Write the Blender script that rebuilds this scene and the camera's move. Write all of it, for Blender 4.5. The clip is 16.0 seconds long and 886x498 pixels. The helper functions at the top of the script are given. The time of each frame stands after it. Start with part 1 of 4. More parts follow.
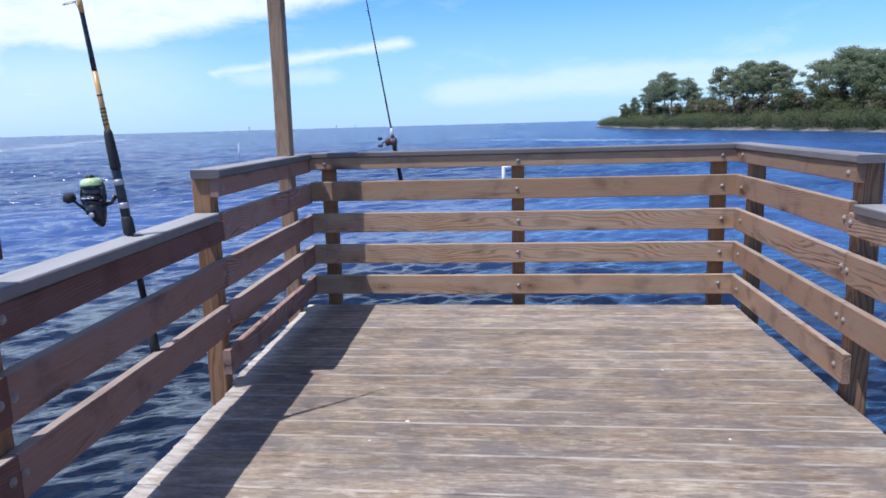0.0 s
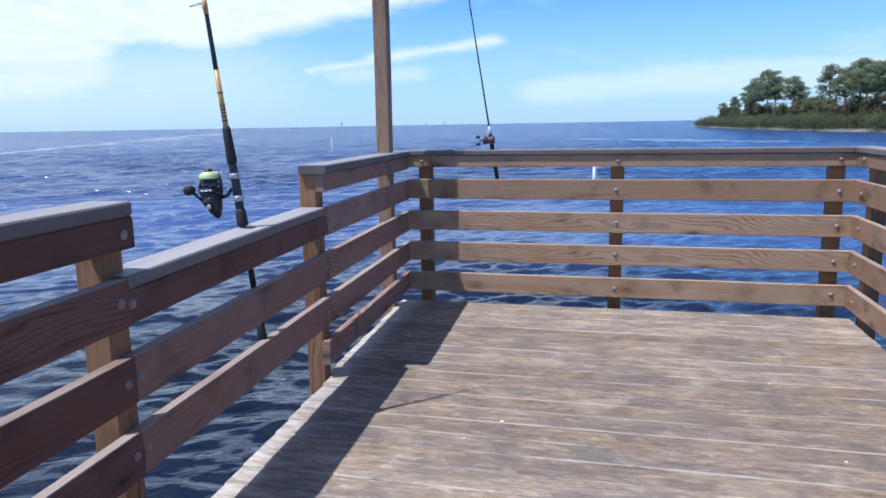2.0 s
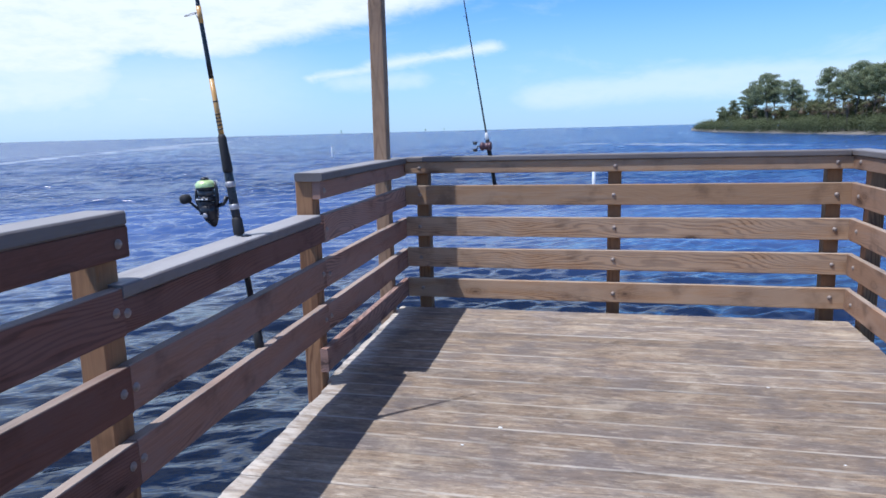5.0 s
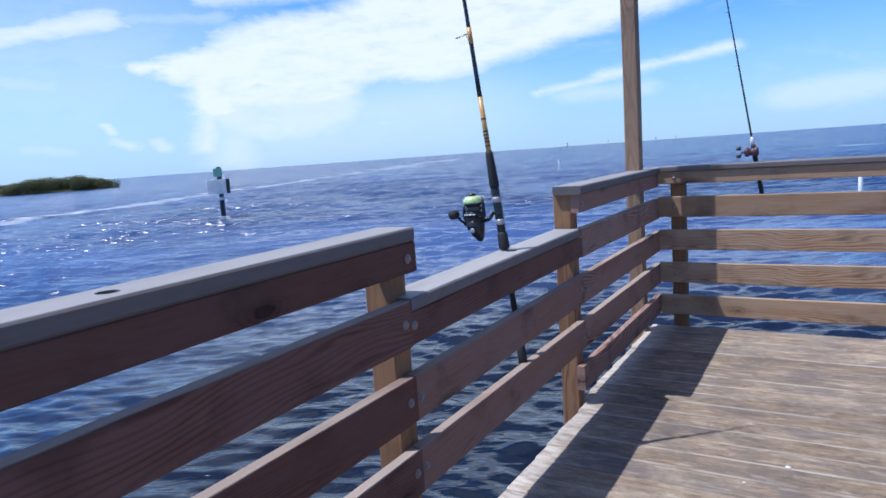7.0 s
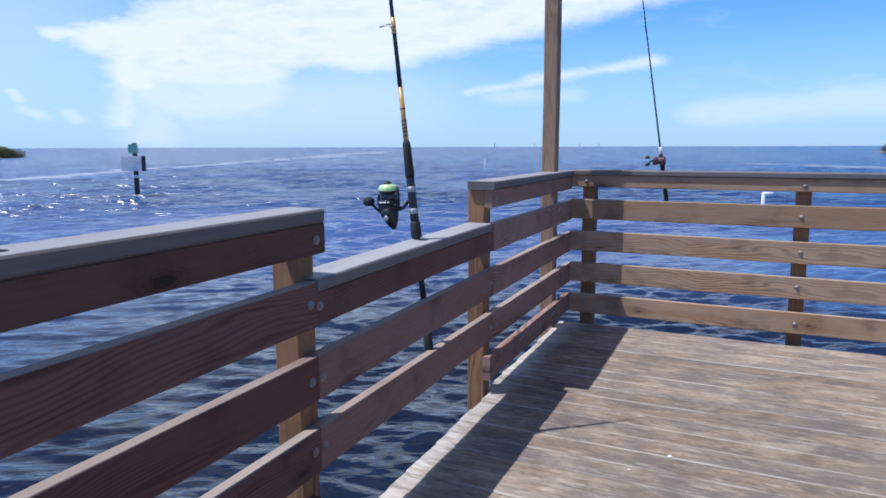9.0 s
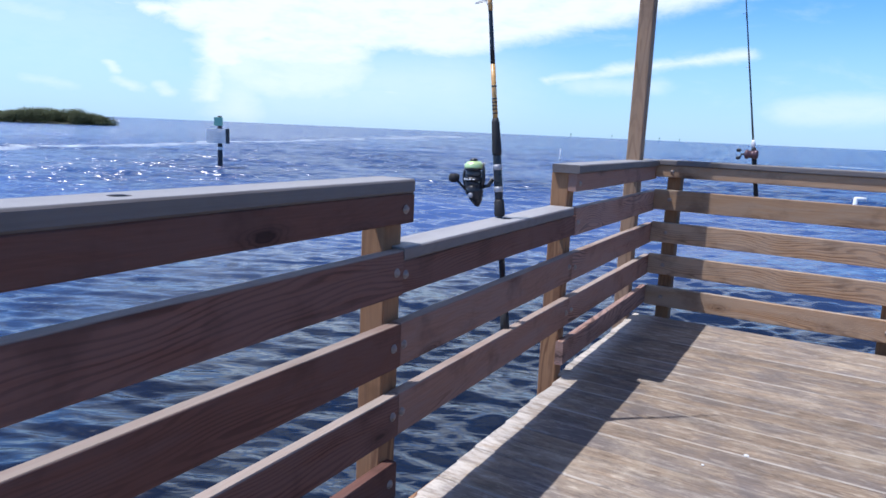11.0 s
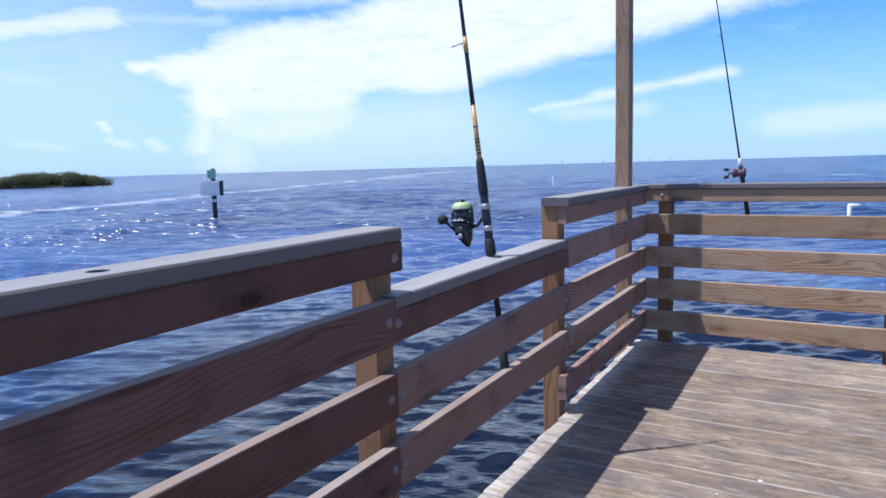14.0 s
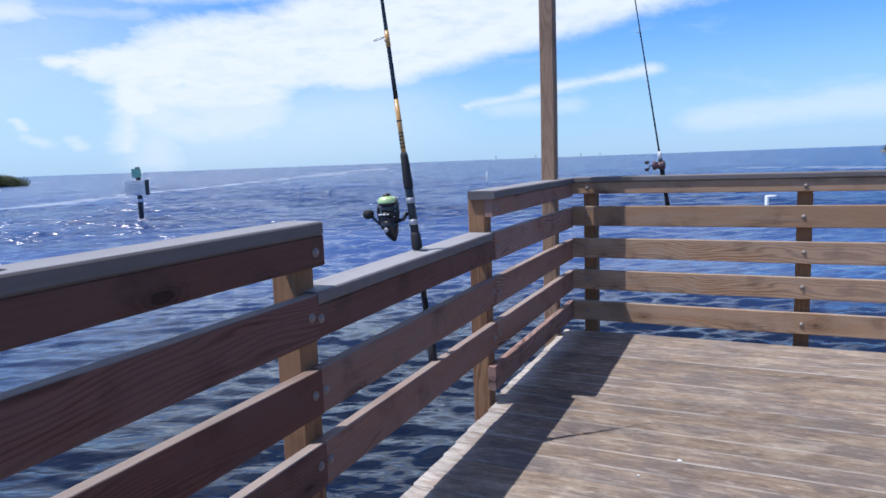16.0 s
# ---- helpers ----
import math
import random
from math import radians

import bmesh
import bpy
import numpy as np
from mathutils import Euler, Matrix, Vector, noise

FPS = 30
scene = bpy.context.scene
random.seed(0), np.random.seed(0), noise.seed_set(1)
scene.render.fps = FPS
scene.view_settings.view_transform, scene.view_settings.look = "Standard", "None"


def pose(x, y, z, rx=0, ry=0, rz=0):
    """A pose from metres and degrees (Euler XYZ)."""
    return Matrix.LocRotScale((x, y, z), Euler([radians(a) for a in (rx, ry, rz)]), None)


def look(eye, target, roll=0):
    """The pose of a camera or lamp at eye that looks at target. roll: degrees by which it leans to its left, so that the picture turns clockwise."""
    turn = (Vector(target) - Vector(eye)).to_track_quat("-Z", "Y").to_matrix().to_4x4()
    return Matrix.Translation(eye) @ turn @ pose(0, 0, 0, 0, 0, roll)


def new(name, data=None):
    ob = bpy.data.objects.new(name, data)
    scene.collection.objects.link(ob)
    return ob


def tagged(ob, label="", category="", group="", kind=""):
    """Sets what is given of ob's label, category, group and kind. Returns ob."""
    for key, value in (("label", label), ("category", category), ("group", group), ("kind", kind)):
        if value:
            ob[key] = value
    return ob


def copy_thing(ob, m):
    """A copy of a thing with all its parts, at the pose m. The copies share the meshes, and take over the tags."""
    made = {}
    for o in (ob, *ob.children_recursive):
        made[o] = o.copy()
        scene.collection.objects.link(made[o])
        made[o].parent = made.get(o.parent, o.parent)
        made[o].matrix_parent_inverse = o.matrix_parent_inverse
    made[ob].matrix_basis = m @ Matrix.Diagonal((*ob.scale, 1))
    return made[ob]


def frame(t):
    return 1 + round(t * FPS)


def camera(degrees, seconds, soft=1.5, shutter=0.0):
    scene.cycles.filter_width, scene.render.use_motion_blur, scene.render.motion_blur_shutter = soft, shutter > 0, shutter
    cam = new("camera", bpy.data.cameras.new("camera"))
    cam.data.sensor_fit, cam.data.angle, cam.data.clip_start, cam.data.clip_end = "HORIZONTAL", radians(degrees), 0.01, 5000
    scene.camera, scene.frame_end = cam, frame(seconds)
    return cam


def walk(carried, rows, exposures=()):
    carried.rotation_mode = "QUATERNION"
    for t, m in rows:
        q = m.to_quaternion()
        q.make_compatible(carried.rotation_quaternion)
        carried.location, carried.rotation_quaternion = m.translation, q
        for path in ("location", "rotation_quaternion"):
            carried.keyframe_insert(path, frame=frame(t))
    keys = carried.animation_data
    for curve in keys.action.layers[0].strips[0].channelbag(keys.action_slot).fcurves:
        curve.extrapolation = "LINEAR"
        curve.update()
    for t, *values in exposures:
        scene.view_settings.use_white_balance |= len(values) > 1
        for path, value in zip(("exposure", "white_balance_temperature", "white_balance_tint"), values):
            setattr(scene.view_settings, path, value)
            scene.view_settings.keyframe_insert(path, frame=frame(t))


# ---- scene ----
cam = camera(65.0, 16.0, soft=1.65)
PATH = [
    (0, (1.318, -4.934, 1.275), (1.17, -2.971, 0.923), -1.6),
    (0.5, (1.312, -4.937, 1.276), (1.131, -2.977, 0.926), -1.1),
    (1, (1.284, -4.933, 1.281), (1.009, -2.983, 0.932), -0.9),
    (1.5, (1.259, -4.944, 1.281), (0.853, -3.013, 0.957), -0.8),
    (2, (1.252, -4.937, 1.282), (0.863, -3.008, 0.929), -1.0),
    (2.5, (1.259, -4.935, 1.276), (0.897, -3.004, 0.901), -1.3),
    (3, (1.262, -4.93, 1.272), (0.893, -3.001, 0.894), -1.1),
    (3.5, (1.269, -4.926, 1.27), (0.918, -2.991, 0.909), -1.2),
    (6, (1.27, -4.939, 1.29), (0.732, -3.037, 0.982), -2.8),
    (6.5, (1.165, -4.912, 1.287), (0.309, -3.127, 1.004), -5.3),
    (7, (1.097, -4.921, 1.288), (0.106, -3.205, 1.02), -4.1),
    (7.5, (1.143, -4.928, 1.304), (0.299, -3.13, 1.075), -2.1),
    (8, (1.164, -4.941, 1.299), (0.363, -3.124, 1.061), -0.6),
    (10.5, (1.137, -4.955, 1.225), (0.277, -3.191, 0.839), 1.8),
    (11, (1.116, -4.986, 1.231), (0.152, -3.266, 0.896), 2.5),
    (11.5, (1.077, -4.992, 1.236), (-0.04, -3.366, 0.911), -1.9),
    (12, (1.078, -4.966, 1.22), (-0.025, -3.345, 0.825), -4.8),
    (12.5, (1.157, -4.94, 1.224), (0.304, -3.167, 0.864), -5.2),
    (13, (1.151, -4.963, 1.236), (0.236, -3.218, 0.892), -4.9),
    (13.5, (1.117, -4.943, 1.236), (0.149, -3.22, 0.928), -4.5),
    (14, (1.132, -4.954, 1.26), (0.162, -3.221, 1.025), -1.6),
    (14.5, (1.133, -4.945, 1.265), (0.159, -3.211, 1.059), -1.6),
    (15, (1.115, -4.944, 1.261), (0.084, -3.243, 1.055), -1.1),
    (15.5, (1.136, -4.948, 1.257), (0.175, -3.208, 1.033), -1.1),
    (16, (1.174, -4.942, 1.249), (0.367, -3.129, 0.998), -2.1),
]
EXPOSURES = [(0.0, 0.05, 5830.0, 12.0), (3.5, 0.0, 5830.0, 12.0), (6.5, -0.02, 5780.0, 12.0), (7.5, -0.12, 5730.0, 12.0), (8.0, -0.12, 5780.0, 12.0),
             (10.5, 0.03, 5830.0, 13.0), (11.5, 0.12, 5880.0, 13.0), (13.0, 0.1, 5830.0, 13.0), (14.0, 0.04, 5830.0, 13.0), (15.0, -0.08, 5900.0, 13.0), (16.0, -0.12, 5900.0, 14.0)]
walk(cam, [(t, look(eye, target, roll)) for t, eye, target, roll in PATH], EXPOSURES)

# ---- world, sun ----
SUN_FROM = Vector((-1.0, -0.62, 2.5)).normalized()
WATER_Z = -1.3


class Nodes:
    """Short hand for building node trees."""

    def __init__(self, tree):
        self.tree = tree
        tree.nodes.clear()

    def add(self, kind):
        return self.tree.nodes.new(kind)

    def put(self, socket, value):
        if isinstance(value, bpy.types.NodeSocket):
            self.tree.links.new(value, socket)
        elif value is not None:
            socket.default_value = value

    def math(self, op, a, b=None, c=None, clamp=False):
        n = self.add("ShaderNodeMath")
        n.operation, n.use_clamp = op, clamp
        for s, v in zip(n.inputs, (a, b, c)):
            self.put(s, v)
        return n.outputs[0]

    def vec(self, op, a, b=None):
        n = self.add("ShaderNodeVectorMath")
        n.operation = op
        self.put(n.inputs[0], a)
        self.put(n.inputs[1], b)
        return n.outputs["Value"] if op in ("LENGTH", "DOT_PRODUCT", "DISTANCE") else n.outputs["Vector"]

    def xyz(self, v):
        n = self.add("ShaderNodeSeparateXYZ")
        self.put(n.inputs[0], v)
        return n.outputs[0], n.outputs[1], n.outputs[2]

    def join(self, x, y, z):
        n = self.add("ShaderNodeCombineXYZ")
        for s, v in zip(n.inputs, (x, y, z)):
            self.put(s, v)
        return n.outputs[0]

    def noise(self, v, scale, detail=3.0, rough=0.55, distort=0.0):
        n = self.add("ShaderNodeTexNoise")
        self.put(n.inputs["Vector"], v)
        n.inputs["Scale"].default_value = scale
        n.inputs["Detail"].default_value = detail
        n.inputs["Roughness"].default_value = rough
        n.inputs["Distortion"].default_value = distort
        return n.outputs["Fac"]

    def smooth(self, v, lo, hi, to_lo=0.0, to_hi=1.0):
        n = self.add("ShaderNodeMapRange")
        n.interpolation_type = "SMOOTHSTEP"
        for s, x in zip(n.inputs, (v, lo, hi, to_lo, to_hi)):
            self.put(s, x)
        return n.outputs[0]

    def mix(self, f, a, b, kind="MIX"):
        n = self.add("ShaderNodeMix")
        n.data_type, n.blend_type = "RGBA", kind
        self.put(n.inputs[0], f)
        for s, v in ((n.inputs[6], a), (n.inputs[7], b)):
            self.put(s, (*v, 1.0) if isinstance(v, tuple) and len(v) == 3 else v)
        return n.outputs[2]

    def bump(self, height, strength, distance):
        n = self.add("ShaderNodeBump")
        n.inputs["Strength"].default_value = strength
        n.inputs["Distance"].default_value = distance
        self.put(n.inputs["Height"], height)
        return n.outputs[0]


world = bpy.data.worlds.new("world")
scene.world = world
world.use_nodes = True
w = Nodes(world.node_tree)
sky = w.add("ShaderNodeTexSky")
sky.sky_type, sky.sun_disc = "NISHITA", False
sky.sun_elevation = math.asin(SUN_FROM.z)
sky.sun_rotation = math.atan2(SUN_FROM.x, SUN_FROM.y) % (2 * math.pi)
sky.air_density, sky.dust_density, sky.ozone_density = 1.0, 0.6, 2.0
gx, gy, gz = w.xyz(w.add("ShaderNodeTexCoord").outputs["Generated"])
azimuth = w.math("MULTIPLY", w.math("ARCTAN2", w.math("MULTIPLY", gx, -1.0), gy), 57.29578)
height = w.math("MULTIPLY", w.math("ARCSINE", gz), 57.29578)
plane = w.join(azimuth, height, 0.0)
wisp = w.join(w.math("MULTIPLY", azimuth, 0.10), w.math("MULTIPLY", height, 0.30), 3.7)
ragged = w.math("SUBTRACT", w.noise(wisp, 1.1, 6.0, 0.6, 0.6), 0.5)
fine = w.math("SUBTRACT", w.noise(wisp, 4.5, 5.0, 0.62, 0.2), 0.5)
shred = w.math("SUBTRACT", w.noise(w.join(w.math("MULTIPLY", azimuth, 0.7), w.math("MULTIPLY", height, 1.3), 8.1), 1.0, 5.0, 0.65, 0.5), 0.5)


def cloud(a, b, radius, soft, tear):
    """A cloud along a line between two (azimuth, height) places in degrees; azimuth counts to the left of +y."""
    ax, ay = a
    dx, dy = b[0] - ax, b[1] - ay
    rel = w.vec("SUBTRACT", plane, (ax, ay, 0.0))
    along = w.math("DIVIDE", w.vec("DOT_PRODUCT", rel, (dx, dy, 0.0)), dx * dx + dy * dy, clamp=True)
    foot = w.join(w.math("MULTIPLY", along, dx), w.math("MULTIPLY", along, dy), 0.0)
    gap = w.vec("SUBTRACT", rel, foot)
    gap = w.vec("MULTIPLY", gap, (0.45, 1.0, 1.0))
    far = w.vec("LENGTH", gap)
    far = w.math("ADD", far, w.math("MULTIPLY", ragged, tear))
    far = w.math("ADD", far, w.math("ADD", w.math("MULTIPLY", fine, tear * 0.4), w.math("MULTIPLY", shred, 0.25 + tear * 0.4)))
    return w.smooth(far, radius + soft, radius - soft)


CLOUDS = [
    ((54.2, 8.0), (50.5, 7.9), 0.06, 0.36, 0.7, 1.0),
    ((52.0, 7.9), (46.0, 8.2), 0.55, 0.45, 1.1, 1.0),
    ((49.0, 7.8), (40.0, 8.9), 1.25, 0.6, 1.5, 1.0),
    ((45.5, 7.4), (38.0, 9.0), 1.9, 0.7, 1.8, 1.0),
    ((41.0, 8.4), (24.0, 10.2), 2.9, 0.8, 2.0, 1.0),
    ((30.0, 9.7), (6.0, 15.1), 3.9, 0.85, 1.7, 1.0),
    ((42.4, 4.6), (41.0, 4.8), 2.7, 1.1, 1.7, 0.72),
    ((47.4, 5.0), (47.9, 1.8), 0.36, 0.5, 1.0, 0.8),
    ((45.6, 3.0), (45.9, 1.0), 0.9, 0.9, 1.2, 0.55),
    ((46.4, 5.7), (38.0, 5.6), 1.2, 0.9, 1.6, 0.97),
    ((47.0, 6.4), (46.8, 4.8), 0.8, 0.5, 1.2, 1.0),
    ((42.0, 3.4), (30.0, 4.0), 2.6, 3.0, 1.6, 0.42),
    ((75.0, 9.0), (57.0, 9.0), 5.5, 5.0, 2.0, 0.4),
    ((34.8, 2.9), (32.8, 2.8), 0.2, 0.45, 0.9, 0.6),
    ((61.5, 9.9), (54.4, 11.1), 0.7, 0.65, 1.7, 0.85),
    ((55.0, 11.2), (46.0, 11.4), 0.35, 0.6, 1.5, 0.5),
    ((47.0, 12.6), (37.0, 13.2), 0.5, 0.6, 1.5, 0.65),
    ((63.0, 7.4), (58.4, 6.7), 0.7, 0.9, 2.0, 0.5),
    ((54.8, 3.8), (54.5, 3.3), 0.24, 0.28, 0.8, 0.75),
    ((54.3, 2.7), (53.3, 2.3), 0.26, 0.4, 0.9, 0.55),
    ((51.4, 2.5), (51.0, 2.0), 0.22, 0.3, 0.7, 0.6),
    ((60.0, 2.4), (57.5, 2.1), 0.3, 0.5, 1.0, 0.4),
    ((21.6, 4.35), (15.0, 5.2), 0.14, 0.4, 0.9, 0.75),
    ((16.4, 5.2), (7.2, 6.4), 0.26, 0.45, 1.0, 0.85),
    ((19.0, 4.0), (13.5, 4.0), 0.4, 0.6, 1.2, 0.45),
    ((3.0, 2.5), (-10.0, 3.3), 0.9, 0.6, 1.0, 0.45),
    ((-6.0, 3.2), (-34.0, 3.2), 1.1, 0.6, 1.0, 0.45),
    # above the view, added for the water to mirror
    ((48.0, 22.0), (0.0, 27.0), 5.0, 3.0, 5.0, 0.95),
]
cover = None
for a, b, radius, soft, tear, most in CLOUDS:
    one = w.math("MULTIPLY", cloud(a, b, radius, soft, tear), most)
    cover = one if cover is None else w.math("MAXIMUM", cover, one)
cover = w.math("MULTIPLY", cover, w.smooth(w.math("ADD", fine, w.math("MULTIPLY", ragged, 0.6)), -0.3, 0.12, 0.78, 1.0))
haze = w.math("MULTIPLY", w.smooth(height, 12.0, -0.5), 0.74)
thin = w.math("MULTIPLY", w.smooth(ragged, 0.02, 0.32), 0.3)
cover = w.math("MAXIMUM", cover, thin)
# unseen broken cloud added overhead, like the seen part, to brighten the waves' reflections
bank_at = w.vec("MULTIPLY", w.join(gx, gy, gz), (2.6, 2.6, 5.0))
bank = w.noise(bank_at, 1.3, 6.0, 0.6, 0.5)
bank = w.math("MULTIPLY", w.smooth(bank, 0.44, 0.66), w.smooth(height, 15.0, 24.0, 0.0, 0.4))
cover = w.math("MAXIMUM", cover, bank)
low = w.smooth(height, 46.0, 14.0)
tone = w.mix(low, (0.56, 0.52, 0.76), (0.80, 1.45, 2.2))
air = w.mix(1.0, sky.outputs[0], tone, "MULTIPLY")
air = w.mix(haze, air, (6.9, 9.4, 11.7))
paint = w.mix(cover, air, (11.2, 11.9, 12.1))
ground = w.add("ShaderNodeBackground")
w.put(ground.inputs[0], paint)
ground.inputs[1].default_value = 0.085
w.put(w.add("ShaderNodeOutputWorld").inputs[0], ground.outputs[0])

sun = new("sun", bpy.data.lights.new("sun", "SUN"))
sun.data.energy, sun.data.angle, sun.data.color = 5.0, radians(0.53), (1.0, 0.95, 0.87)
sun.matrix_world = look(SUN_FROM * 50, (0, 0, 0))
scene.view_settings.exposure = 0.0

# ---- materials ----


def material(name):
    m = bpy.data.materials.new(name)
    m.use_nodes = True
    n = Nodes(m.node_tree)
    shader = n.add("ShaderNodeBsdfPrincipled")
    n.put(n.add("ShaderNodeOutputMaterial").inputs[0], shader.outputs[0])
    return m, n, shader


def wood(name, pale, dark, grey, greying, ring=0.011, rough=0.8, streak=0.5, stain=0.35, bumpy=0.6, tread=False, worn_lit_top=None, gloss=0.3):
    """Sawn timber, long side on the object's x: rings of a log cut flat, fine fibres, grey weathering and dark stains."""
    m, n, shader = material(name)
    at = n.add("ShaderNodeTexCoord").outputs["Object"]
    chance = n.add("ShaderNodeObjectInfo").outputs["Random"]
    x, y, z = n.xyz(at)
    x = n.math("ADD", x, n.math("MULTIPLY", chance, 37.0))
    slow = n.join(n.math("MULTIPLY", x, 0.75), n.math("MULTIPLY", y, 3.0), n.math("MULTIPLY", z, 3.0))
    bend = n.math("SUBTRACT", n.noise(slow, 1.0, 2.0, 0.5, 0.0), 0.5)
    knots = n.math("SUBTRACT", n.noise(n.join(n.math("MULTIPLY", x, 2.2), n.math("MULTIPLY", y, 8.0), n.math("MULTIPLY", z, 8.0)), 1.0, 1.0), 0.5)
    off = n.math("ADD", 0.02, n.math("MULTIPLY", chance, 0.09))
    ry = n.math("ADD", n.math("ADD", y, off), n.math("MULTIPLY", bend, 0.36))
    rz = n.math("ADD", z, n.math("MULTIPLY", knots, 0.07))
    log = n.math("SQRT", n.math("ADD", n.math("MULTIPLY", ry, ry), n.math("MULTIPLY", rz, rz)))
    rag = n.noise(n.join(n.math("MULTIPLY", x, 7.0), n.math("MULTIPLY", y, 45.0), n.math("MULTIPLY", z, 45.0)), 1.0, 3.0, 0.6)
    log = n.math("ADD", log, n.math("MULTIPLY", rag, ring * 0.6))
    log = n.math("ADD", log, n.math("MULTIPLY", n.math("SUBTRACT", n.noise(n.join(n.math("MULTIPLY", x, 0.8), n.math("MULTIPLY", y, 22.0), chance), 1.0, 1.0), 0.5), ring * 2.2))
    rings = n.math("SINE", n.math("MULTIPLY", log, 6.2832 / ring))
    rings = n.smooth(rings, -0.2, 1.0)
    clear = n.noise(n.join(n.math("MULTIPLY", x, 1.1), n.math("MULTIPLY", y, 4.0), n.math("MULTIPLY", z, 4.0)), 1.0, 2.0)
    rings = n.math("MULTIPLY", rings, n.smooth(n.math("ADD", clear, n.math("MULTIPLY", n.math("SUBTRACT", chance, 0.5), 0.4)), 0.42, 0.62, 0.12, 1.0))
    eye_at = n.join(n.math("MULTIPLY", x, 2.7), n.math("MULTIPLY", y, 6.5), n.math("MULTIPLY", chance, 31.0))
    cell = n.add("ShaderNodeTexVoronoi")
    n.put(cell.inputs["Vector"], eye_at)
    cell.inputs["Scale"].default_value = 1.0
    some = n.smooth(n.xyz(cell.outputs["Color"])[0], 0.46, 0.52)
    near = n.math("ADD", cell.outputs["Distance"], n.math("MULTIPLY", n.math("SUBTRACT", rag, 0.5), 0.16))
    knot = n.math("MULTIPLY", n.smooth(near, 0.145, 0.06), some)
    halo = n.math("MULTIPLY", n.smooth(near, 0.34, 0.08), some)
    fibre_at = n.join(n.math("MULTIPLY", x, 5.0), n.math("MULTIPLY", y, 220.0), n.math("MULTIPLY", z, 220.0))
    fibre = n.noise(fibre_at, 1.0, 3.0, 0.6)
    worn_at = n.join(n.math("MULTIPLY", x, 2.4), n.math("MULTIPLY", y, 16.0), n.math("MULTIPLY", z, 16.0))
    worn = n.noise(worn_at, 1.0, 5.0, 0.62, 0.4)
    blot = n.noise(n.join(x, y, z), 4.0, 4.0, 0.6)
    colour = n.mix(n.math("MULTIPLY", n.math("MAXIMUM", rings, n.math("MULTIPLY", halo, n.smooth(n.math("SINE", n.math("MULTIPLY", near, 95.0)), -0.2, 0.9))), streak), pale, dark)
    colour = n.mix(n.math("MULTIPLY", n.smooth(fibre, 0.35, 0.75), 0.45), colour, tuple(v * 0.62 for v in pale))
    colour = n.mix(n.math("MULTIPLY", n.smooth(n.math("ADD", worn, n.math("MULTIPLY", n.math("SUBTRACT", chance, 0.5), 0.16)), 0.38, 0.6), greying), colour, grey)
    colour = n.mix(n.math("MULTIPLY", n.smooth(blot, 0.5, 0.72), stain), colour, tuple(v * 0.45 for v in dark))
    high = n.math("ADD", n.math("MULTIPLY", fibre, 0.6), n.math("ADD", n.math("MULTIPLY", worn, 0.8), n.math("MULTIPLY", rings, -0.25)))
    if tread:
        scar_at = n.join(n.math("MULTIPLY", x, 8.0), n.math("MULTIPLY", y, 30.0), n.math("MULTIPLY", chance, 50.0))
        scar = n.noise(scar_at, 1.0, 6.0, 0.68, 0.5)
        line_at = n.join(n.math("MULTIPLY", x, 6.0), n.math("MULTIPLY", y, 110.0), n.math("MULTIPLY", chance, 90.0))
        line = n.noise(line_at, 1.0, 4.0, 0.65, 0.3)
        patch = n.noise(n.join(n.math("MULTIPLY", x, 0.9), n.math("ADD", n.math("MULTIPLY", y, 2.0), n.math("MULTIPLY", chance, 9.0)), 0.0), 2.2, 4.0, 0.6)
        colour = n.mix(n.math("MULTIPLY", n.smooth(scar, 0.50, 0.68), 0.7), colour, (0.115, 0.085, 0.07))
        colour = n.mix(n.math("MULTIPLY", n.smooth(line, 0.56, 0.70), 0.75), colour, (0.085, 0.062, 0.05))
        colour = n.mix(n.math("MULTIPLY", n.smooth(scar, 0.46, 0.32), 0.55), colour, (0.62, 0.53, 0.43))
        colour = n.mix(n.math("MULTIPLY", n.smooth(patch, 0.46, 0.62), 0.6), colour, (0.165, 0.145, 0.145))
        grit = n.noise(n.join(n.math("MULTIPLY", x, 26.0), n.math("MULTIPLY", y, 70.0), chance), 1.0, 4.0, 0.7)
        colour = n.mix(n.math("MULTIPLY", n.smooth(grit, 0.52, 0.72), 0.55), colour, (0.13, 0.10, 0.085))
        colour = n.mix(n.math("MULTIPLY", n.smooth(grit, 0.46, 0.3), 0.3), colour, (0.5, 0.45, 0.4))
        ground_at = n.add("ShaderNodeNewGeometry").outputs["Position"]
        spread = n.noise(ground_at, 2.6, 6.0, 0.66, 0.4)
        colour = n.mix(n.math("MULTIPLY", n.smooth(spread, 0.52, 0.66), 0.55), colour, (0.15, 0.13, 0.135))
        colour = n.mix(n.math("MULTIPLY", n.smooth(spread, 0.46, 0.32), 0.35), colour, (0.56, 0.475, 0.37))
        mott = n.noise(n.join(n.math("MULTIPLY", x, 9.0), n.math("MULTIPLY", y, 34.0), n.math("MULTIPLY", chance, 13.0)), 1.0, 5.0, 0.72)
        colour = n.mix(n.math("MULTIPLY", n.smooth(mott, 0.53, 0.66), 0.3), colour, (0.62, 0.55, 0.48))
        colour = n.mix(n.math("MULTIPLY", n.smooth(mott, 0.44, 0.33), 0.38), colour, (0.12, 0.092, 0.08))
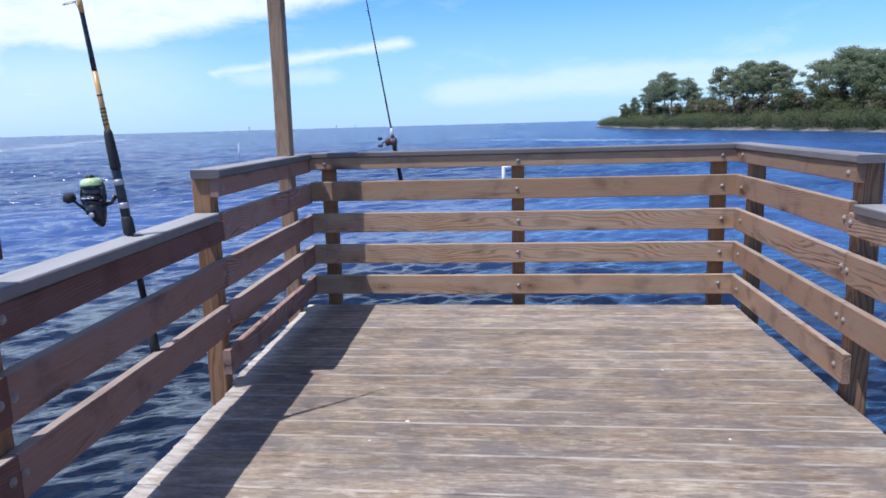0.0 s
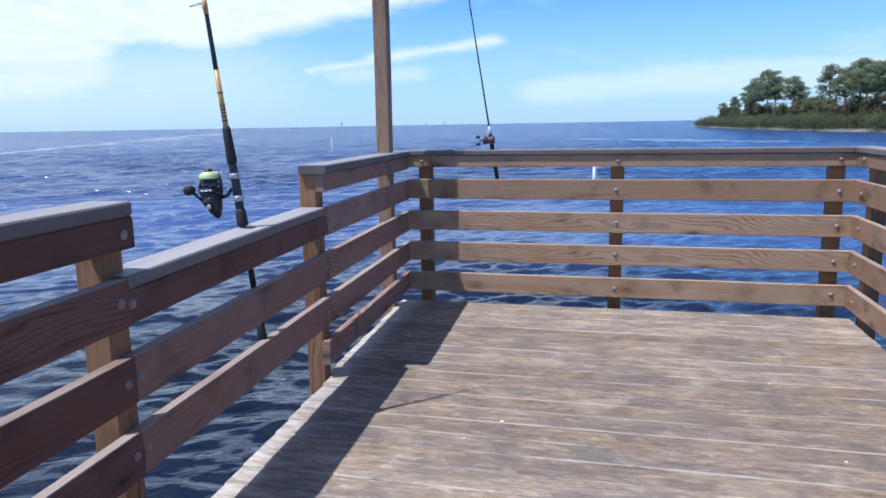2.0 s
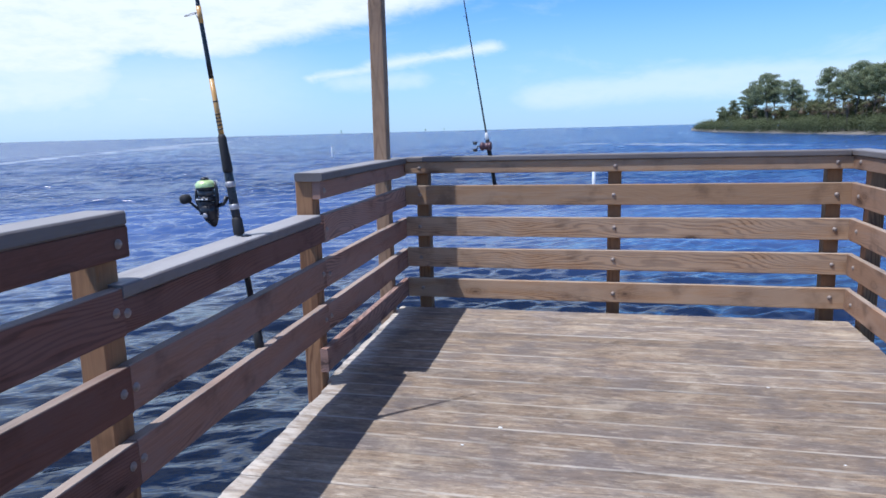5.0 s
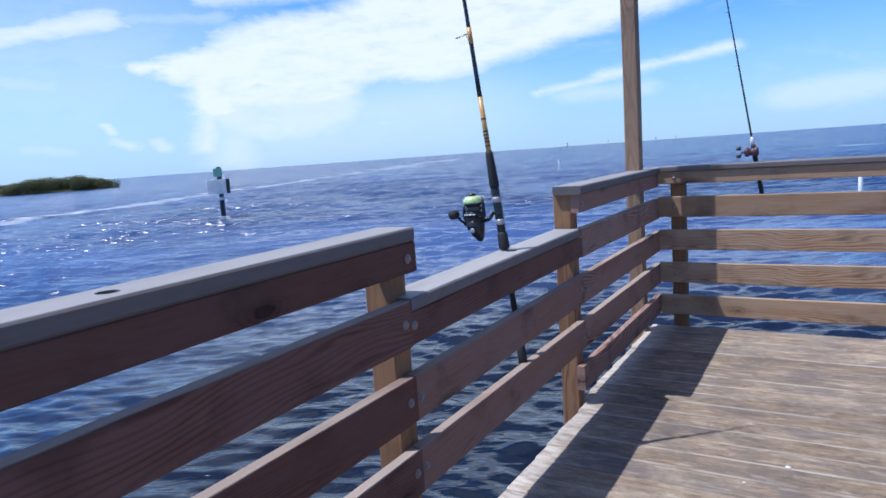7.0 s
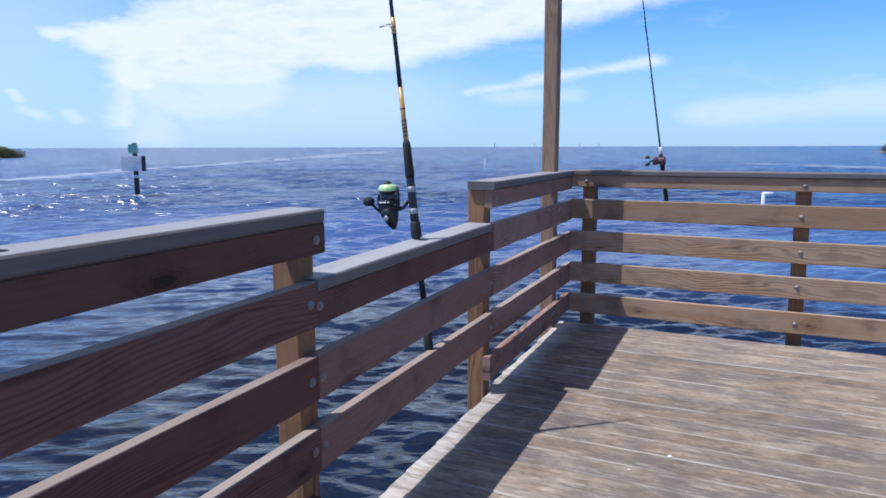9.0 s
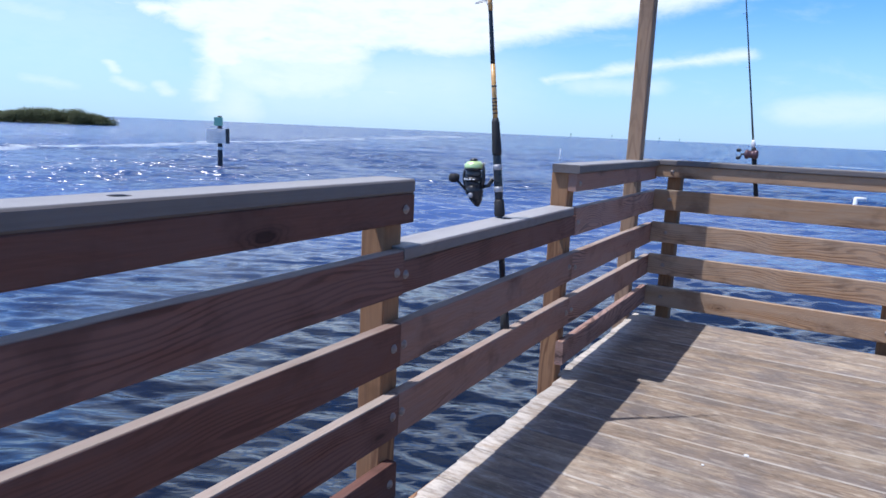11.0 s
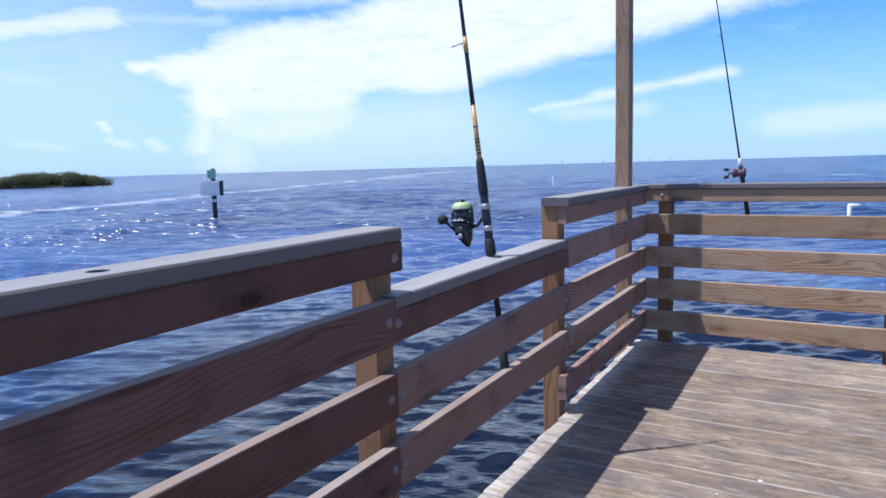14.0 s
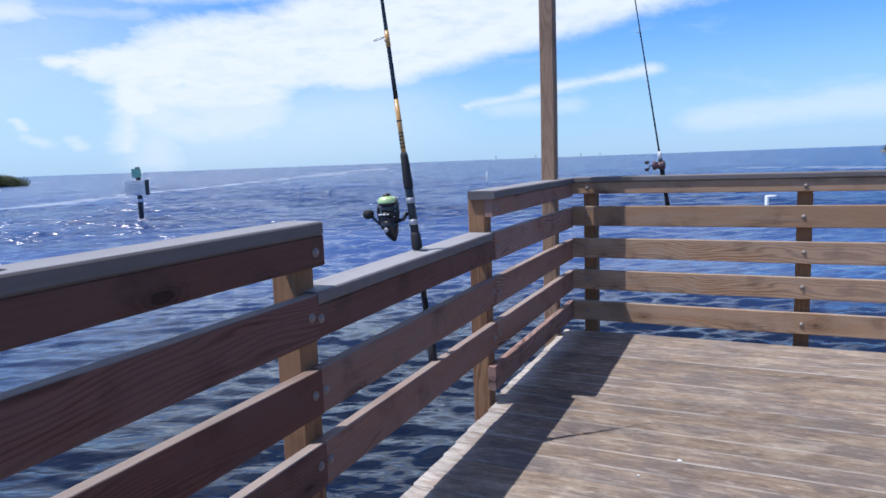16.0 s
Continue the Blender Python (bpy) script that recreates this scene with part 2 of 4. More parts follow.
        # Left plank ends: worn pale, with the sunlit strip's glare painted in.
        worn_lit_end = n.smooth(n.math("ADD", n.math("MULTIPLY", n.xyz(at)[0], -1.0), n.math("MULTIPLY", scar, 0.3)), 1.45, 1.58)
        colour = n.mix(n.math("MULTIPLY", worn_lit_end, n.smooth(mott, 0.38, 0.56, 0.25, 0.8)), colour, (0.62, 0.57, 0.52))
        rim = n.smooth(n.math("ADD", n.math("ABSOLUTE", y), n.math("MULTIPLY", n.math("SUBTRACT", scar, 0.5), 0.012)), 0.061, 0.0675)
        rim = n.math("MULTIPLY", rim, n.smooth(n.noise(n.join(n.math("MULTIPLY", x, 3.0), n.math("MULTIPLY", chance, 30.0), n.math("MULTIPLY", y, 9.0)), 1.0, 3.0), 0.38, 0.62))
        colour = n.mix(n.math("MULTIPLY", rim, 0.75), colour, (0.56, 0.51, 0.46))
        high = n.math("SUBTRACT", high, n.math("MULTIPLY", n.math("ADD", line, scar), 0.8))
    colour = n.mix(n.math("MULTIPLY", halo, 0.1 if tread else 0.3), colour, dark)
    colour = n.mix(n.math("MULTIPLY", knot, 0.15 if tread else 0.6), colour, tuple(v * 0.35 for v in dark))
    # Rail tops weathered pale; cap tops and sides have light and shade painted in.
    if worn_lit_top:
        axis, edge = worn_lit_top
        near_top = n.math("ADD", n.xyz(at)[axis], n.math("MULTIPLY", n.math("SUBTRACT", worn, 0.5), 0.006))
        colour = n.mix(n.math("MULTIPLY", n.smooth(near_top, edge, edge + 0.004), 0.8 if axis == 2 else 0.6), colour, n.mix(fibre, (0.31, 0.305, 0.325), (0.45, 0.44, 0.455)) if axis == 2 else n.mix(fibre, (0.33, 0.28, 0.24), (0.5, 0.44, 0.39)))
    tone = n.math("ADD", 0.82, n.math("MULTIPLY", chance, 0.36))
    colour = n.mix(1.0, colour, n.join(tone, tone, n.math("MULTIPLY", tone, 0.98)), "MULTIPLY")
    n.put(shader.inputs["Base Color"], colour)
    n.put(shader.inputs["Roughness"], n.smooth(worn, 0.3, 0.7, rough - 0.12, min(1.0, rough + 0.08)))
    shader.inputs["Specular IOR Level"].default_value = gloss
    n.put(shader.inputs["Normal"], n.bump(high, bumpy, 0.003))
    return m


def plain(name, colour, rough=0.6, metal=0.0, vary=0.15, scale=30.0, bumpy=0.0):
    m, n, shader = material(name)
    at = n.add("ShaderNodeTexCoord").outputs["Object"]
    spots = n.noise(at, scale, 4.0, 0.6)
    broad = n.noise(at, scale * 0.13, 2.0, 0.5)
    both = n.math("ADD", n.math("MULTIPLY", spots, 0.6), n.math("MULTIPLY", broad, 0.4))
    n.put(shader.inputs["Base Color"], n.mix(n.smooth(both, 0.3, 0.7), tuple(v * (1 - vary) for v in colour), tuple(min(1, v * (1 + vary)) for v in colour)))
    n.put(shader.inputs["Roughness"], n.smooth(spots, 0.3, 0.7, max(0.03, rough - 0.1), min(1.0, rough + 0.1)))
    shader.inputs["Metallic"].default_value = metal
    if bumpy:
        n.put(shader.inputs["Normal"], n.bump(spots, bumpy, 0.002))
    return m


# RAIL and GREY_RAIL split the left boards by wear and painted-in brightness.
RAIL = wood("rail_timber", (0.165, 0.073, 0.056), (0.029, 0.011, 0.0088), (0.162, 0.097, 0.087), 0.48, streak=0.66, ring=0.012, stain=0.4, worn_lit_top=(1, 0.0665))
GREY_RAIL = wood("grey_weathered_lit_rail_timber", (0.35, 0.196, 0.15), (0.055, 0.024, 0.018), (0.33, 0.243, 0.225), 0.46, streak=0.92, ring=0.012, stain=0.4, worn_lit_top=(1, 0.0665))
BROWN_RAIL = wood("brown_rail_timber", (0.33, 0.2, 0.13), (0.05, 0.02, 0.012), (0.3, 0.22, 0.18), 0.42, streak=0.85, ring=0.0125, stain=0.45, worn_lit_top=(1, 0.0668))
# Far boards: pale weathered tone, lightened further to carry their sunlit look.
PALE_RAIL = wood("bleached_sunlit_rail_timber", (0.43, 0.272, 0.165), (0.085, 0.036, 0.02), (0.405, 0.318, 0.25), 0.46, streak=0.68, ring=0.0115, stain=0.42, worn_lit_top=(1, 0.0668))
# Pale top and dark sides of the caps hold the light on them.
CAP = wood("cap_timber", (0.15, 0.132, 0.13), (0.08, 0.07, 0.068), (0.15, 0.138, 0.145), 0.7, streak=0.3, stain=0.2, ring=0.016, rough=0.6, worn_lit_top=(2, 0.0175), gloss=0.5)
POST = wood("post_timber", (0.34, 0.185, 0.095), (0.1, 0.04, 0.022), (0.2, 0.115, 0.08), 0.32, streak=0.75, ring=0.022)
DECK = wood("deck_timber", (0.335, 0.25, 0.182), (0.12, 0.083, 0.06), (0.29, 0.247, 0.21), 0.6, streak=0.5, stain=0.3, bumpy=1.2, ring=0.022, tread=True)
TALL = wood("tall_post_timber", (0.34, 0.215, 0.13), (0.085, 0.045, 0.026), (0.27, 0.19, 0.14), 0.55, streak=0.6, ring=0.014)
BOLT = plain("galvanised_steel", (0.3, 0.25, 0.225), 0.55, 0.1)
BLACK = plain("black_graphite", (0.018, 0.019, 0.024), 0.32)
FOAM_GRIP = plain("black_foam_grip", (0.022, 0.022, 0.025), 0.75, bumpy=0.4, scale=300)
LIME = plain("lime_anodised", (0.6, 0.8, 0.38), 0.22, 0.2)
SILVER = plain("silver_trim", (0.42, 0.42, 0.45), 0.5, 0.5)
ORANGE = plain("orange_thread_wrap", (0.62, 0.35, 0.12), 0.35, scale=200)
MAROON = plain("maroon_reel_paint", (0.1, 0.055, 0.068), 0.35, 0.2)
WHITE = plain("white_plastic", (0.78, 0.79, 0.8), 0.45)
SIGN_WHITE = plain("white_sign_sheet", (0.72, 0.73, 0.74), 0.55, scale=6)
SIGN_GREEN = plain("green_sign_sheet", (0.32, 0.58, 0.41), 0.5, scale=6)
PILE = plain("tarred_pile", (0.05, 0.05, 0.055), 0.8, scale=12, bumpy=0.5)
GREY_LINE = plain("fishing_line", (0.06, 0.065, 0.07), 0.35)
BARK = plain("grey_brown_bark", (0.115, 0.1, 0.085), 0.9, scale=8, bumpy=0.8)


def leaves(name, colour, other):
    m, n, shader = material(name)
    geo = n.add("ShaderNodeNewGeometry")
    at = n.add("ShaderNodeTexCoord").outputs["Object"]
    clump = n.noise(at, 0.5, 3.0)
    both = n.math("ADD", n.math("MULTIPLY", geo.outputs["Random Per Island"], 0.6), n.math("MULTIPLY", clump, 0.6))
    n.put(shader.inputs["Base Color"], n.mix(n.smooth(both, 0.25, 0.95), colour, other))
    shader.inputs["Roughness"].default_value = 0.65
    shader.inputs["Specular IOR Level"].default_value = 0.25
    thin = n.add("ShaderNodeBsdfTranslucent")
    n.put(thin.inputs[0], n.mix(0.5, colour, other))
    blend = n.add("ShaderNodeMixShader")
    blend.inputs[0].default_value = 0.55
    n.put(blend.inputs[1], shader.outputs[0])
    n.put(blend.inputs[2], thin.outputs[0])
    out = [k for k in n.tree.nodes if k.type == "OUTPUT_MATERIAL"][0]
    n.put(out.inputs[0], blend.outputs[0])
    return m


PINE = leaves("pine_needles", (0.2, 0.25, 0.15), (0.33, 0.37, 0.225))
BROAD = leaves("shrub_leaves", (0.085, 0.115, 0.055), (0.19, 0.215, 0.115))
PALM = leaves("palm_fronds", (0.15, 0.17, 0.085), (0.29, 0.28, 0.165))
MANGROVE = leaves("mangrove_leaves", (0.08, 0.095, 0.045), (0.125, 0.142, 0.075))
DRY = leaves("dry_fronds", (0.2, 0.15, 0.1), (0.36, 0.28, 0.2))

# sea water
SEA, n, shader = material("sea_water")
at = n.add("ShaderNodeTexCoord").outputs["Object"]
sx, sy, sz = n.xyz(at)
crest = n.math("ADD", n.math("MULTIPLY", sx, 0.88), n.math("MULTIPLY", sy, 0.47))
front = n.math("SUBTRACT", n.math("MULTIPLY", sy, 0.88), n.math("MULTIPLY", sx, 0.47))
small = n.noise(n.join(n.math("MULTIPLY", crest, 0.6), n.math("MULTIPLY", front, 1.4), 0.0), 5.5, 2.0, 0.5, 0.4)
chop = n.noise(n.join(n.math("MULTIPLY", crest, 0.45), n.math("MULTIPLY", front, 1.3), 5.0), 0.7, 3.0, 0.5, 0.15)
ripple = n.noise(n.join(n.math("MULTIPLY", crest, 0.5), n.math("MULTIPLY", front, 1.2), 11.0), 2.2, 2.0, 0.5, 0.2)
ripple = n.math("MULTIPLY", ripple, n.smooth(n.vec("LENGTH", at), 10.0, 28.0, 0.0, 0.85))
roll = n.noise(n.join(n.math("MULTIPLY", crest, 0.3), n.math("MULTIPLY", front, 1.0), 7.0), 0.3, 2.0, 0.5, 0.2)
roll = n.math("MULTIPLY", roll, n.smooth(n.vec("LENGTH", at), 40.0, 150.0, 0.0, 8.0))
swell = n.noise(n.join(n.math("MULTIPLY", sx, 0.10), n.math("MULTIPLY", sy, 0.22), 9.0), 0.35, 5.0, 0.6, 0.3)
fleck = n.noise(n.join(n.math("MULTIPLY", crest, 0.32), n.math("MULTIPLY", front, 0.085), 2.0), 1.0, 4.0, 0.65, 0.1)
# Dark near, bluer and lighter farther out: sky reflection put into the colour.
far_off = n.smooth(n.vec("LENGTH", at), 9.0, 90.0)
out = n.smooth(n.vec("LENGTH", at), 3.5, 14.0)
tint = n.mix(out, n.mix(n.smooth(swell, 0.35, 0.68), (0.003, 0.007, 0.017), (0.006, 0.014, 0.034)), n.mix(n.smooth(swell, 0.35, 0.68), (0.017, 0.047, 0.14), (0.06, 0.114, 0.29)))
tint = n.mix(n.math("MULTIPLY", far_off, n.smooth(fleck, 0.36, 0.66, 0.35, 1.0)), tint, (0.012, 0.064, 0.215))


def foam_line(px, py, qx, qy, half, most):
    """How much a long drift line of foam whitens the water."""
    dx, dy = qx - px, qy - py
    long = math.hypot(dx, dy)
    rel = n.vec("SUBTRACT", at, (px, py, 0.0))
    across = n.math("ABSOLUTE", n.math("ADD", n.vec("DOT_PRODUCT", rel, (-dy / long, dx / long, 0.0)),
                                       n.math("MULTIPLY", n.math("SUBTRACT", swell, 0.5), half * 5.0)))
    along = n.vec("DOT_PRODUCT", rel, (dx / long, dy / long, 0.0))
    ends = n.math("MULTIPLY", n.smooth(along, -half * 4, half * 4), n.smooth(along, long + half * 8, long - half * 8))
    broken = n.smooth(n.math("ADD", chop, n.math("MULTIPLY", small, 0.4)), 0.5, 0.85)
    return n.math("MULTIPLY", n.math("MULTIPLY", n.smooth(across, half, 0.0), ends), n.math("MULTIPLY", n.math("ADD", broken, 0.35), most))


froth = n.math("MAXIMUM", foam_line(-38.0, -5.0, -175.0, 320.0, 2.5, 0.6), foam_line(-95.0, 130.0, -175.0, 320.0, 9.0, 0.5))
froth = n.math("MAXIMUM", froth, foam_line(3.0, 103.0, 15.0, 88.0, 3.8, 1.0))
froth = n.math("MINIMUM", froth, 1.0)
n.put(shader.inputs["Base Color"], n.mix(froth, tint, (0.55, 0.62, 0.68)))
calm = n.smooth(n.vec("LENGTH", at), 4.0, 18.0, 0.12, 0.21)
calm = n.math("ADD", calm, n.math("MULTIPLY", far_off, n.smooth(fleck, 0.35, 0.65, 0.05, -0.05)))
n.put(shader.inputs["Roughness"], n.math("ADD", calm, n.math("MULTIPLY", froth, 0.4)))
shader.inputs["Specular IOR Level"].default_value = 0.5
shader.inputs["IOR"].default_value = 1.6
n.put(shader.inputs["Normal"], n.bump(n.math("MULTIPLY", n.math("ADD", n.math("ADD", n.math("ADD", roll, ripple), n.math("MULTIPLY", chop, 1.15)), n.math("MULTIPLY", small, 0.13)), n.smooth(n.vec("LENGTH", at), 9.0, 34.0, 0.3, 1.0)), 1.0, 0.4))

SAND, n, shader = material("shore_sand")
at = n.add("ShaderNodeTexCoord").outputs["Object"]
n.put(shader.inputs["Base Color"], n.mix(n.noise(at, 0.6, 4.0), (0.15, 0.14, 0.125), (0.25, 0.23, 0.205)))
shader.inputs["Roughness"].default_value = 0.95

MUD, n, shader = material("mangrove_mud")
at = n.add("ShaderNodeTexCoord").outputs["Object"]
n.put(shader.inputs["Base Color"], n.mix(n.noise(at, 0.8, 4.0), (0.04, 0.045, 0.028), (0.085, 0.085, 0.055)))
shader.inputs["Roughness"].default_value = 0.9

# ---- building helpers ----


def mesh_of(name, bm, mat, smooth=False):
    me = bpy.data.meshes.new(name)
    bm.to_mesh(me)
    bm.free()
    me.materials.append(mat)
    if smooth:
        for p in me.polygons:
            p.use_smooth = True
    return me


def part(name, bm, mat, parent, label="", at=None, smooth=False):
    """A mesh of its own under a thing or a part; at is its pose in the parent."""
    ob = new(name, bm if isinstance(bm, bpy.types.Mesh) else mesh_of(name, bm, mat, smooth))
    ob.parent = parent
    if at is not None:
        ob.matrix_basis = at
    if label:
        tagged(ob, label)
    return ob


def thing(name, label, category, group="", kind="", at=None):
    ob = tagged(new(name), label, category, group, kind)
    if at is not None:
        ob.matrix_world = at
    return ob


def board(long, wide, thick, ease=0.004, wave=0.0012, steps=7, seed=0):
    """A sawn board, long on x from its middle, wide on y, thick on z, with eased and slightly wandering edges."""
    rnd = random.Random(seed)
    bm = bmesh.new()
    hy, hz = wide / 2, thick / 2
    ring = [(-hy + ease, -hz), (hy - ease, -hz), (hy, -hz + ease), (hy, hz - ease), (hy - ease, hz), (-hy + ease, hz), (-hy, hz - ease), (-hy, -hz + ease)]
    rows = []
    for i in range(steps + 1):
        sy, sz = rnd.uniform(-wave, wave), rnd.uniform(-wave, wave)
        x = -long / 2 + long * i / steps
        rows.append([bm.verts.new((x, y + sy, z + sz)) for y, z in ring])
    for a, b in zip(rows, rows[1:]):
        for j in range(8):
            k = (j + 1) % 8
            bm.faces.new((a[j], b[j], b[k], a[k]))
    bm.faces.new(rows[0])
    bm.faces.new(rows[-1][::-1])
    bmesh.ops.recalc_face_normals(bm, faces=bm.faces)
    return bm


def lathe(profile, sides=16, bm=None, m=None):
    """A turned solid round z from (radius, z) pairs."""
    bm = bm or bmesh.new()
    rows = []
    for r, z in profile:
        ring = [Vector((r * math.cos(2 * math.pi * i / sides), r * math.sin(2 * math.pi * i / sides), z)) for i in range(sides)]
        rows.append([bm.verts.new(m @ v if m else v) for v in ring])
    for a, b in zip(rows, rows[1:]):
        for j in range(sides):
            k = (j + 1) % sides
            bm.faces.new((a[j], a[k], b[k], b[j]))
    bm.faces.new(rows[0][::-1])
    bm.faces.new(rows[-1])
    return bm


def tube(points, radii, sides=8, bm=None):
    """A round bar along a line of points."""
    bm = bm or bmesh.new()
    points = [Vector(p) for p in points]
    rows = []
    for i, p in enumerate(points):
        way = (points[min(i + 1, len(points) - 1)] - points[max(i - 1, 0)]).normalized()
        side = way.cross(Vector((0.31, 0.2, 0.93)))
        if side.length < 0.1:
            side = way.cross(Vector((1, 0, 0)))
        side.normalize()
        up = way.cross(side)
        r = radii[i] if isinstance(radii, (list, tuple)) else radii
        rows.append([bm.verts.new(p + r * (math.cos(2 * math.pi * k / sides) * side + math.sin(2 * math.pi * k / sides) * up)) for k in range(sides)])
    for a, b in zip(rows, rows[1:]):
        for j in range(sides):
            k = (j + 1) % sides
            bm.faces.new((a[j], a[k], b[k], b[j]))
    bm.faces.new(rows[0][::-1])
    bm.faces.new(rows[-1])
    bmesh.ops.recalc_face_normals(bm, faces=bm.faces)
    return bm


# ---- the sea ----


def build_sea():
    """One sheet from under the deck to the horizon, with real waves where the camera is close to it."""
    cx, cy = 1.1, -4.9
    fine = np.radians(np.linspace(-38, 82, 650))
    rest = np.radians(np.linspace(82, 322, 52))[1:-1]
    ang = np.concatenate([fine, rest])
    rad = np.concatenate([[0.4], np.geomspace(1.6, 160, 800), np.geomspace(160, 4600, 36)[1:]])
    a, r = np.meshgrid(ang, rad)
    x, y = cx - r * np.sin(a), cy + r * np.cos(a)
    z = np.zeros_like(x)
    rng = np.random.RandomState(4)
    step = r * 0.0056
    # a short wind sea, running nearly one way, so that its crests are long
    px = x + 0.22 * np.sin(0.9 * y + 0.5 * x) + 0.5 * np.sin(0.23 * y - 0.31 * x)
    py = y + 0.22 * np.sin(1.1 * x - 0.4 * y) + 0.5 * np.sin(0.27 * x + 0.19 * y)
    count = 90
    for i in range(count):
        length = 0.15 * (30.0 ** (i / (count - 1.0)))
        heading = math.radians(335) + rng.normal(0, 0.36 + 0.15 * math.exp(-length / 0.5))
        k = 2 * math.pi / length
        phase = k * (px * math.sin(heading) + py * math.cos(heading)) + rng.uniform(0, 6.28)
        slope = 0.009 + 0.067 * math.exp(-(math.log(length / 0.42) / 0.6) ** 2)
        slope = slope + 0.042 * math.exp(-(math.log(length / 1.7) / 0.55) ** 2) * np.clip((r - 7) / 22, 0, 1)
        keep = np.clip(length / (2.5 * step) - 0.6, 0, 1)
        z += keep * slope / k * (np.sin(phase) + 0.25 * np.cos(2 * phase))
    group = 0.8 + 0.4 * np.sin(x * 0.31 + 1.3 * np.sin(y * 0.17)) * np.sin(y * 0.27 + 0.8)
    fade = np.clip((160 - r) / 80, 0, 1) * np.clip((math.radians(59.5) - np.abs(a - math.radians(22))) / math.radians(5), 0, 1)
    z *= group * fade
    rows, cols = x.shape
    co = np.stack([x, y, z], -1).reshape(-1, 3)
    i = np.arange(rows - 1)[:, None] * cols
    j = np.arange(cols)[None, :]
    k = (j + 1) % cols
    quads = np.stack([i + j, i + k, i + cols + k, i + cols + j], -1).reshape(-1, 4)[:, ::-1]
    me = bpy.data.meshes.new("water")
    me.vertices.add(len(co))
    me.vertices.foreach_set("co", co.astype(np.float32).ravel())
    me.loops.add(quads.size)
    me.loops.foreach_set("vertex_index", quads.astype(np.int32).ravel())
    me.polygons.add(len(quads))
    me.polygons.foreach_set("loop_start", np.arange(0, quads.size, 4, dtype=np.int32))
    me.update(calc_edges=True)
    me.polygons.foreach_set("use_smooth", np.ones(len(quads), dtype=bool))
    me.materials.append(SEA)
    if me.polygons[0].normal.z < 0:
        me.flip_normals()
    ob = new("water", me)
    ob.location.z = WATER_Z
    tagged(ob, "choppy dark blue sea water with drift lines of foam", "water", kind="structure")


build_sea()

# ---- railings ----
CAP_TOP, CAP_THICK, BOARD = 1.095, 0.042, 0.14
FASCIA = (0.962, CAP_TOP - CAP_THICK)
LOW_TOP = 0.888
LOW_FASCIA = (0.745, LOW_TOP - CAP_THICK)
LEVELS = [(0.752, 0.892), (0.523, 0.663), (0.294, 0.434), (0.065, 0.205)]
LEFT_LEVELS = [(0.740, 0.880), (0.511, 0.651), (0.282, 0.422), (0.072, 0.196)]
SKEW = -2.25
FRAME_FAR = pose(0, 0, 0, 0, 0, SKEW)
FAR_LONG = 2.945
FAR_CAP, FAR_THICK = 1.099, 0.037
FAR_FASCIA = (0.979, FAR_CAP - FAR_THICK)

# all railings are laid out with u along the deck's edge, v away from the deck
seed_count = [0]


def bolt_mesh():
    bm = lathe([(0.0145, 0.0), (0.0145, 0.002), (0.011, 0.002), (0.0102, 0.006), (0.006, 0.009), (0.002, 0.0098)], 12)
    return mesh_of("bolt", bm, BOLT, True)


BOLTS = bolt_mesh()


def basis(side, u, v, z):
    """World place of a point of a railing."""
    if side == "left":
        return Vector((-v, -u, z))
    if side == "far":
        return FRAME_FAR @ Vector((u, v, z))
    return FRAME_FAR @ Vector((FAR_LONG + v, -u, z))


def heading(side):
    """The turn about z that lays a board's x along the railing, and that points its y away from the deck or towards it."""
    return {"left": -90, "far": SKEW, "right": SKEW - 90}[side]


def rail_board(side, parent, u0, u1, z0, z1, bolts=(), v0=0.0, v1=0.0, mat=None, name="rail_board", tilt=0.0):
    """A plank on edge along a railing, with its bolts on the deck side."""
    v1 = v1 or (0.0415 if side == "left" else 0.038)
    seed_count[0] += 1
    mid = basis(side, (u0 + u1) / 2, (v0 + v1) / 2, (z0 + z1) / 2)
    m = Matrix.Translation(mid) @ pose(0, 0, 0, 0, 0, heading(side)) @ pose(0, 0, 0, 90 + tilt, 0, 0)
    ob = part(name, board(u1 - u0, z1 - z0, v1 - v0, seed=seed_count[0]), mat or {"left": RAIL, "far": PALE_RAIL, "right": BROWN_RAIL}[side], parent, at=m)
    rnd = random.Random(seed_count[0] * 7)
    for u in bolts:
        z = (z0 + z1) / 2 + rnd.uniform(-0.008, 0.008)
        place = basis(side, u + rnd.uniform(-0.006, 0.006), -0.0005, z)
        inward = basis(side, u, -1, 0) - basis(side, u, 0, 0)
        turn = inward.to_track_quat("Z", "Y").to_matrix().to_4x4()
        part("bolt", BOLTS, BOLT, ob, at=m.inverted() @ Matrix.Translation(place) @ turn)
    return ob


def cap_board(side, parent, u0, u1, top, v0=None, v1=0.124, thick=CAP_THICK, holes=(), name="cap_board"):
    """The flat board on top of a railing; holes are drilled right through for rods."""
    if v0 is None:
        v0 = {"left": -0.018, "far": -0.0138, "right": -0.012}[side]
    seed_count[0] += 1
    mid = basis(side, (u0 + u1) / 2, (v0 + v1) / 2, top - thick / 2)
    m = Matrix.Translation(mid) @ pose(0, 0, 0, 0, 0, heading(side))
    if not holes:
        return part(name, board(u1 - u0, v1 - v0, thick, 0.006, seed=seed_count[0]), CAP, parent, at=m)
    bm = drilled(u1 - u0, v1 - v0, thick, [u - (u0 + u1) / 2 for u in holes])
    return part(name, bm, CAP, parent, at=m)


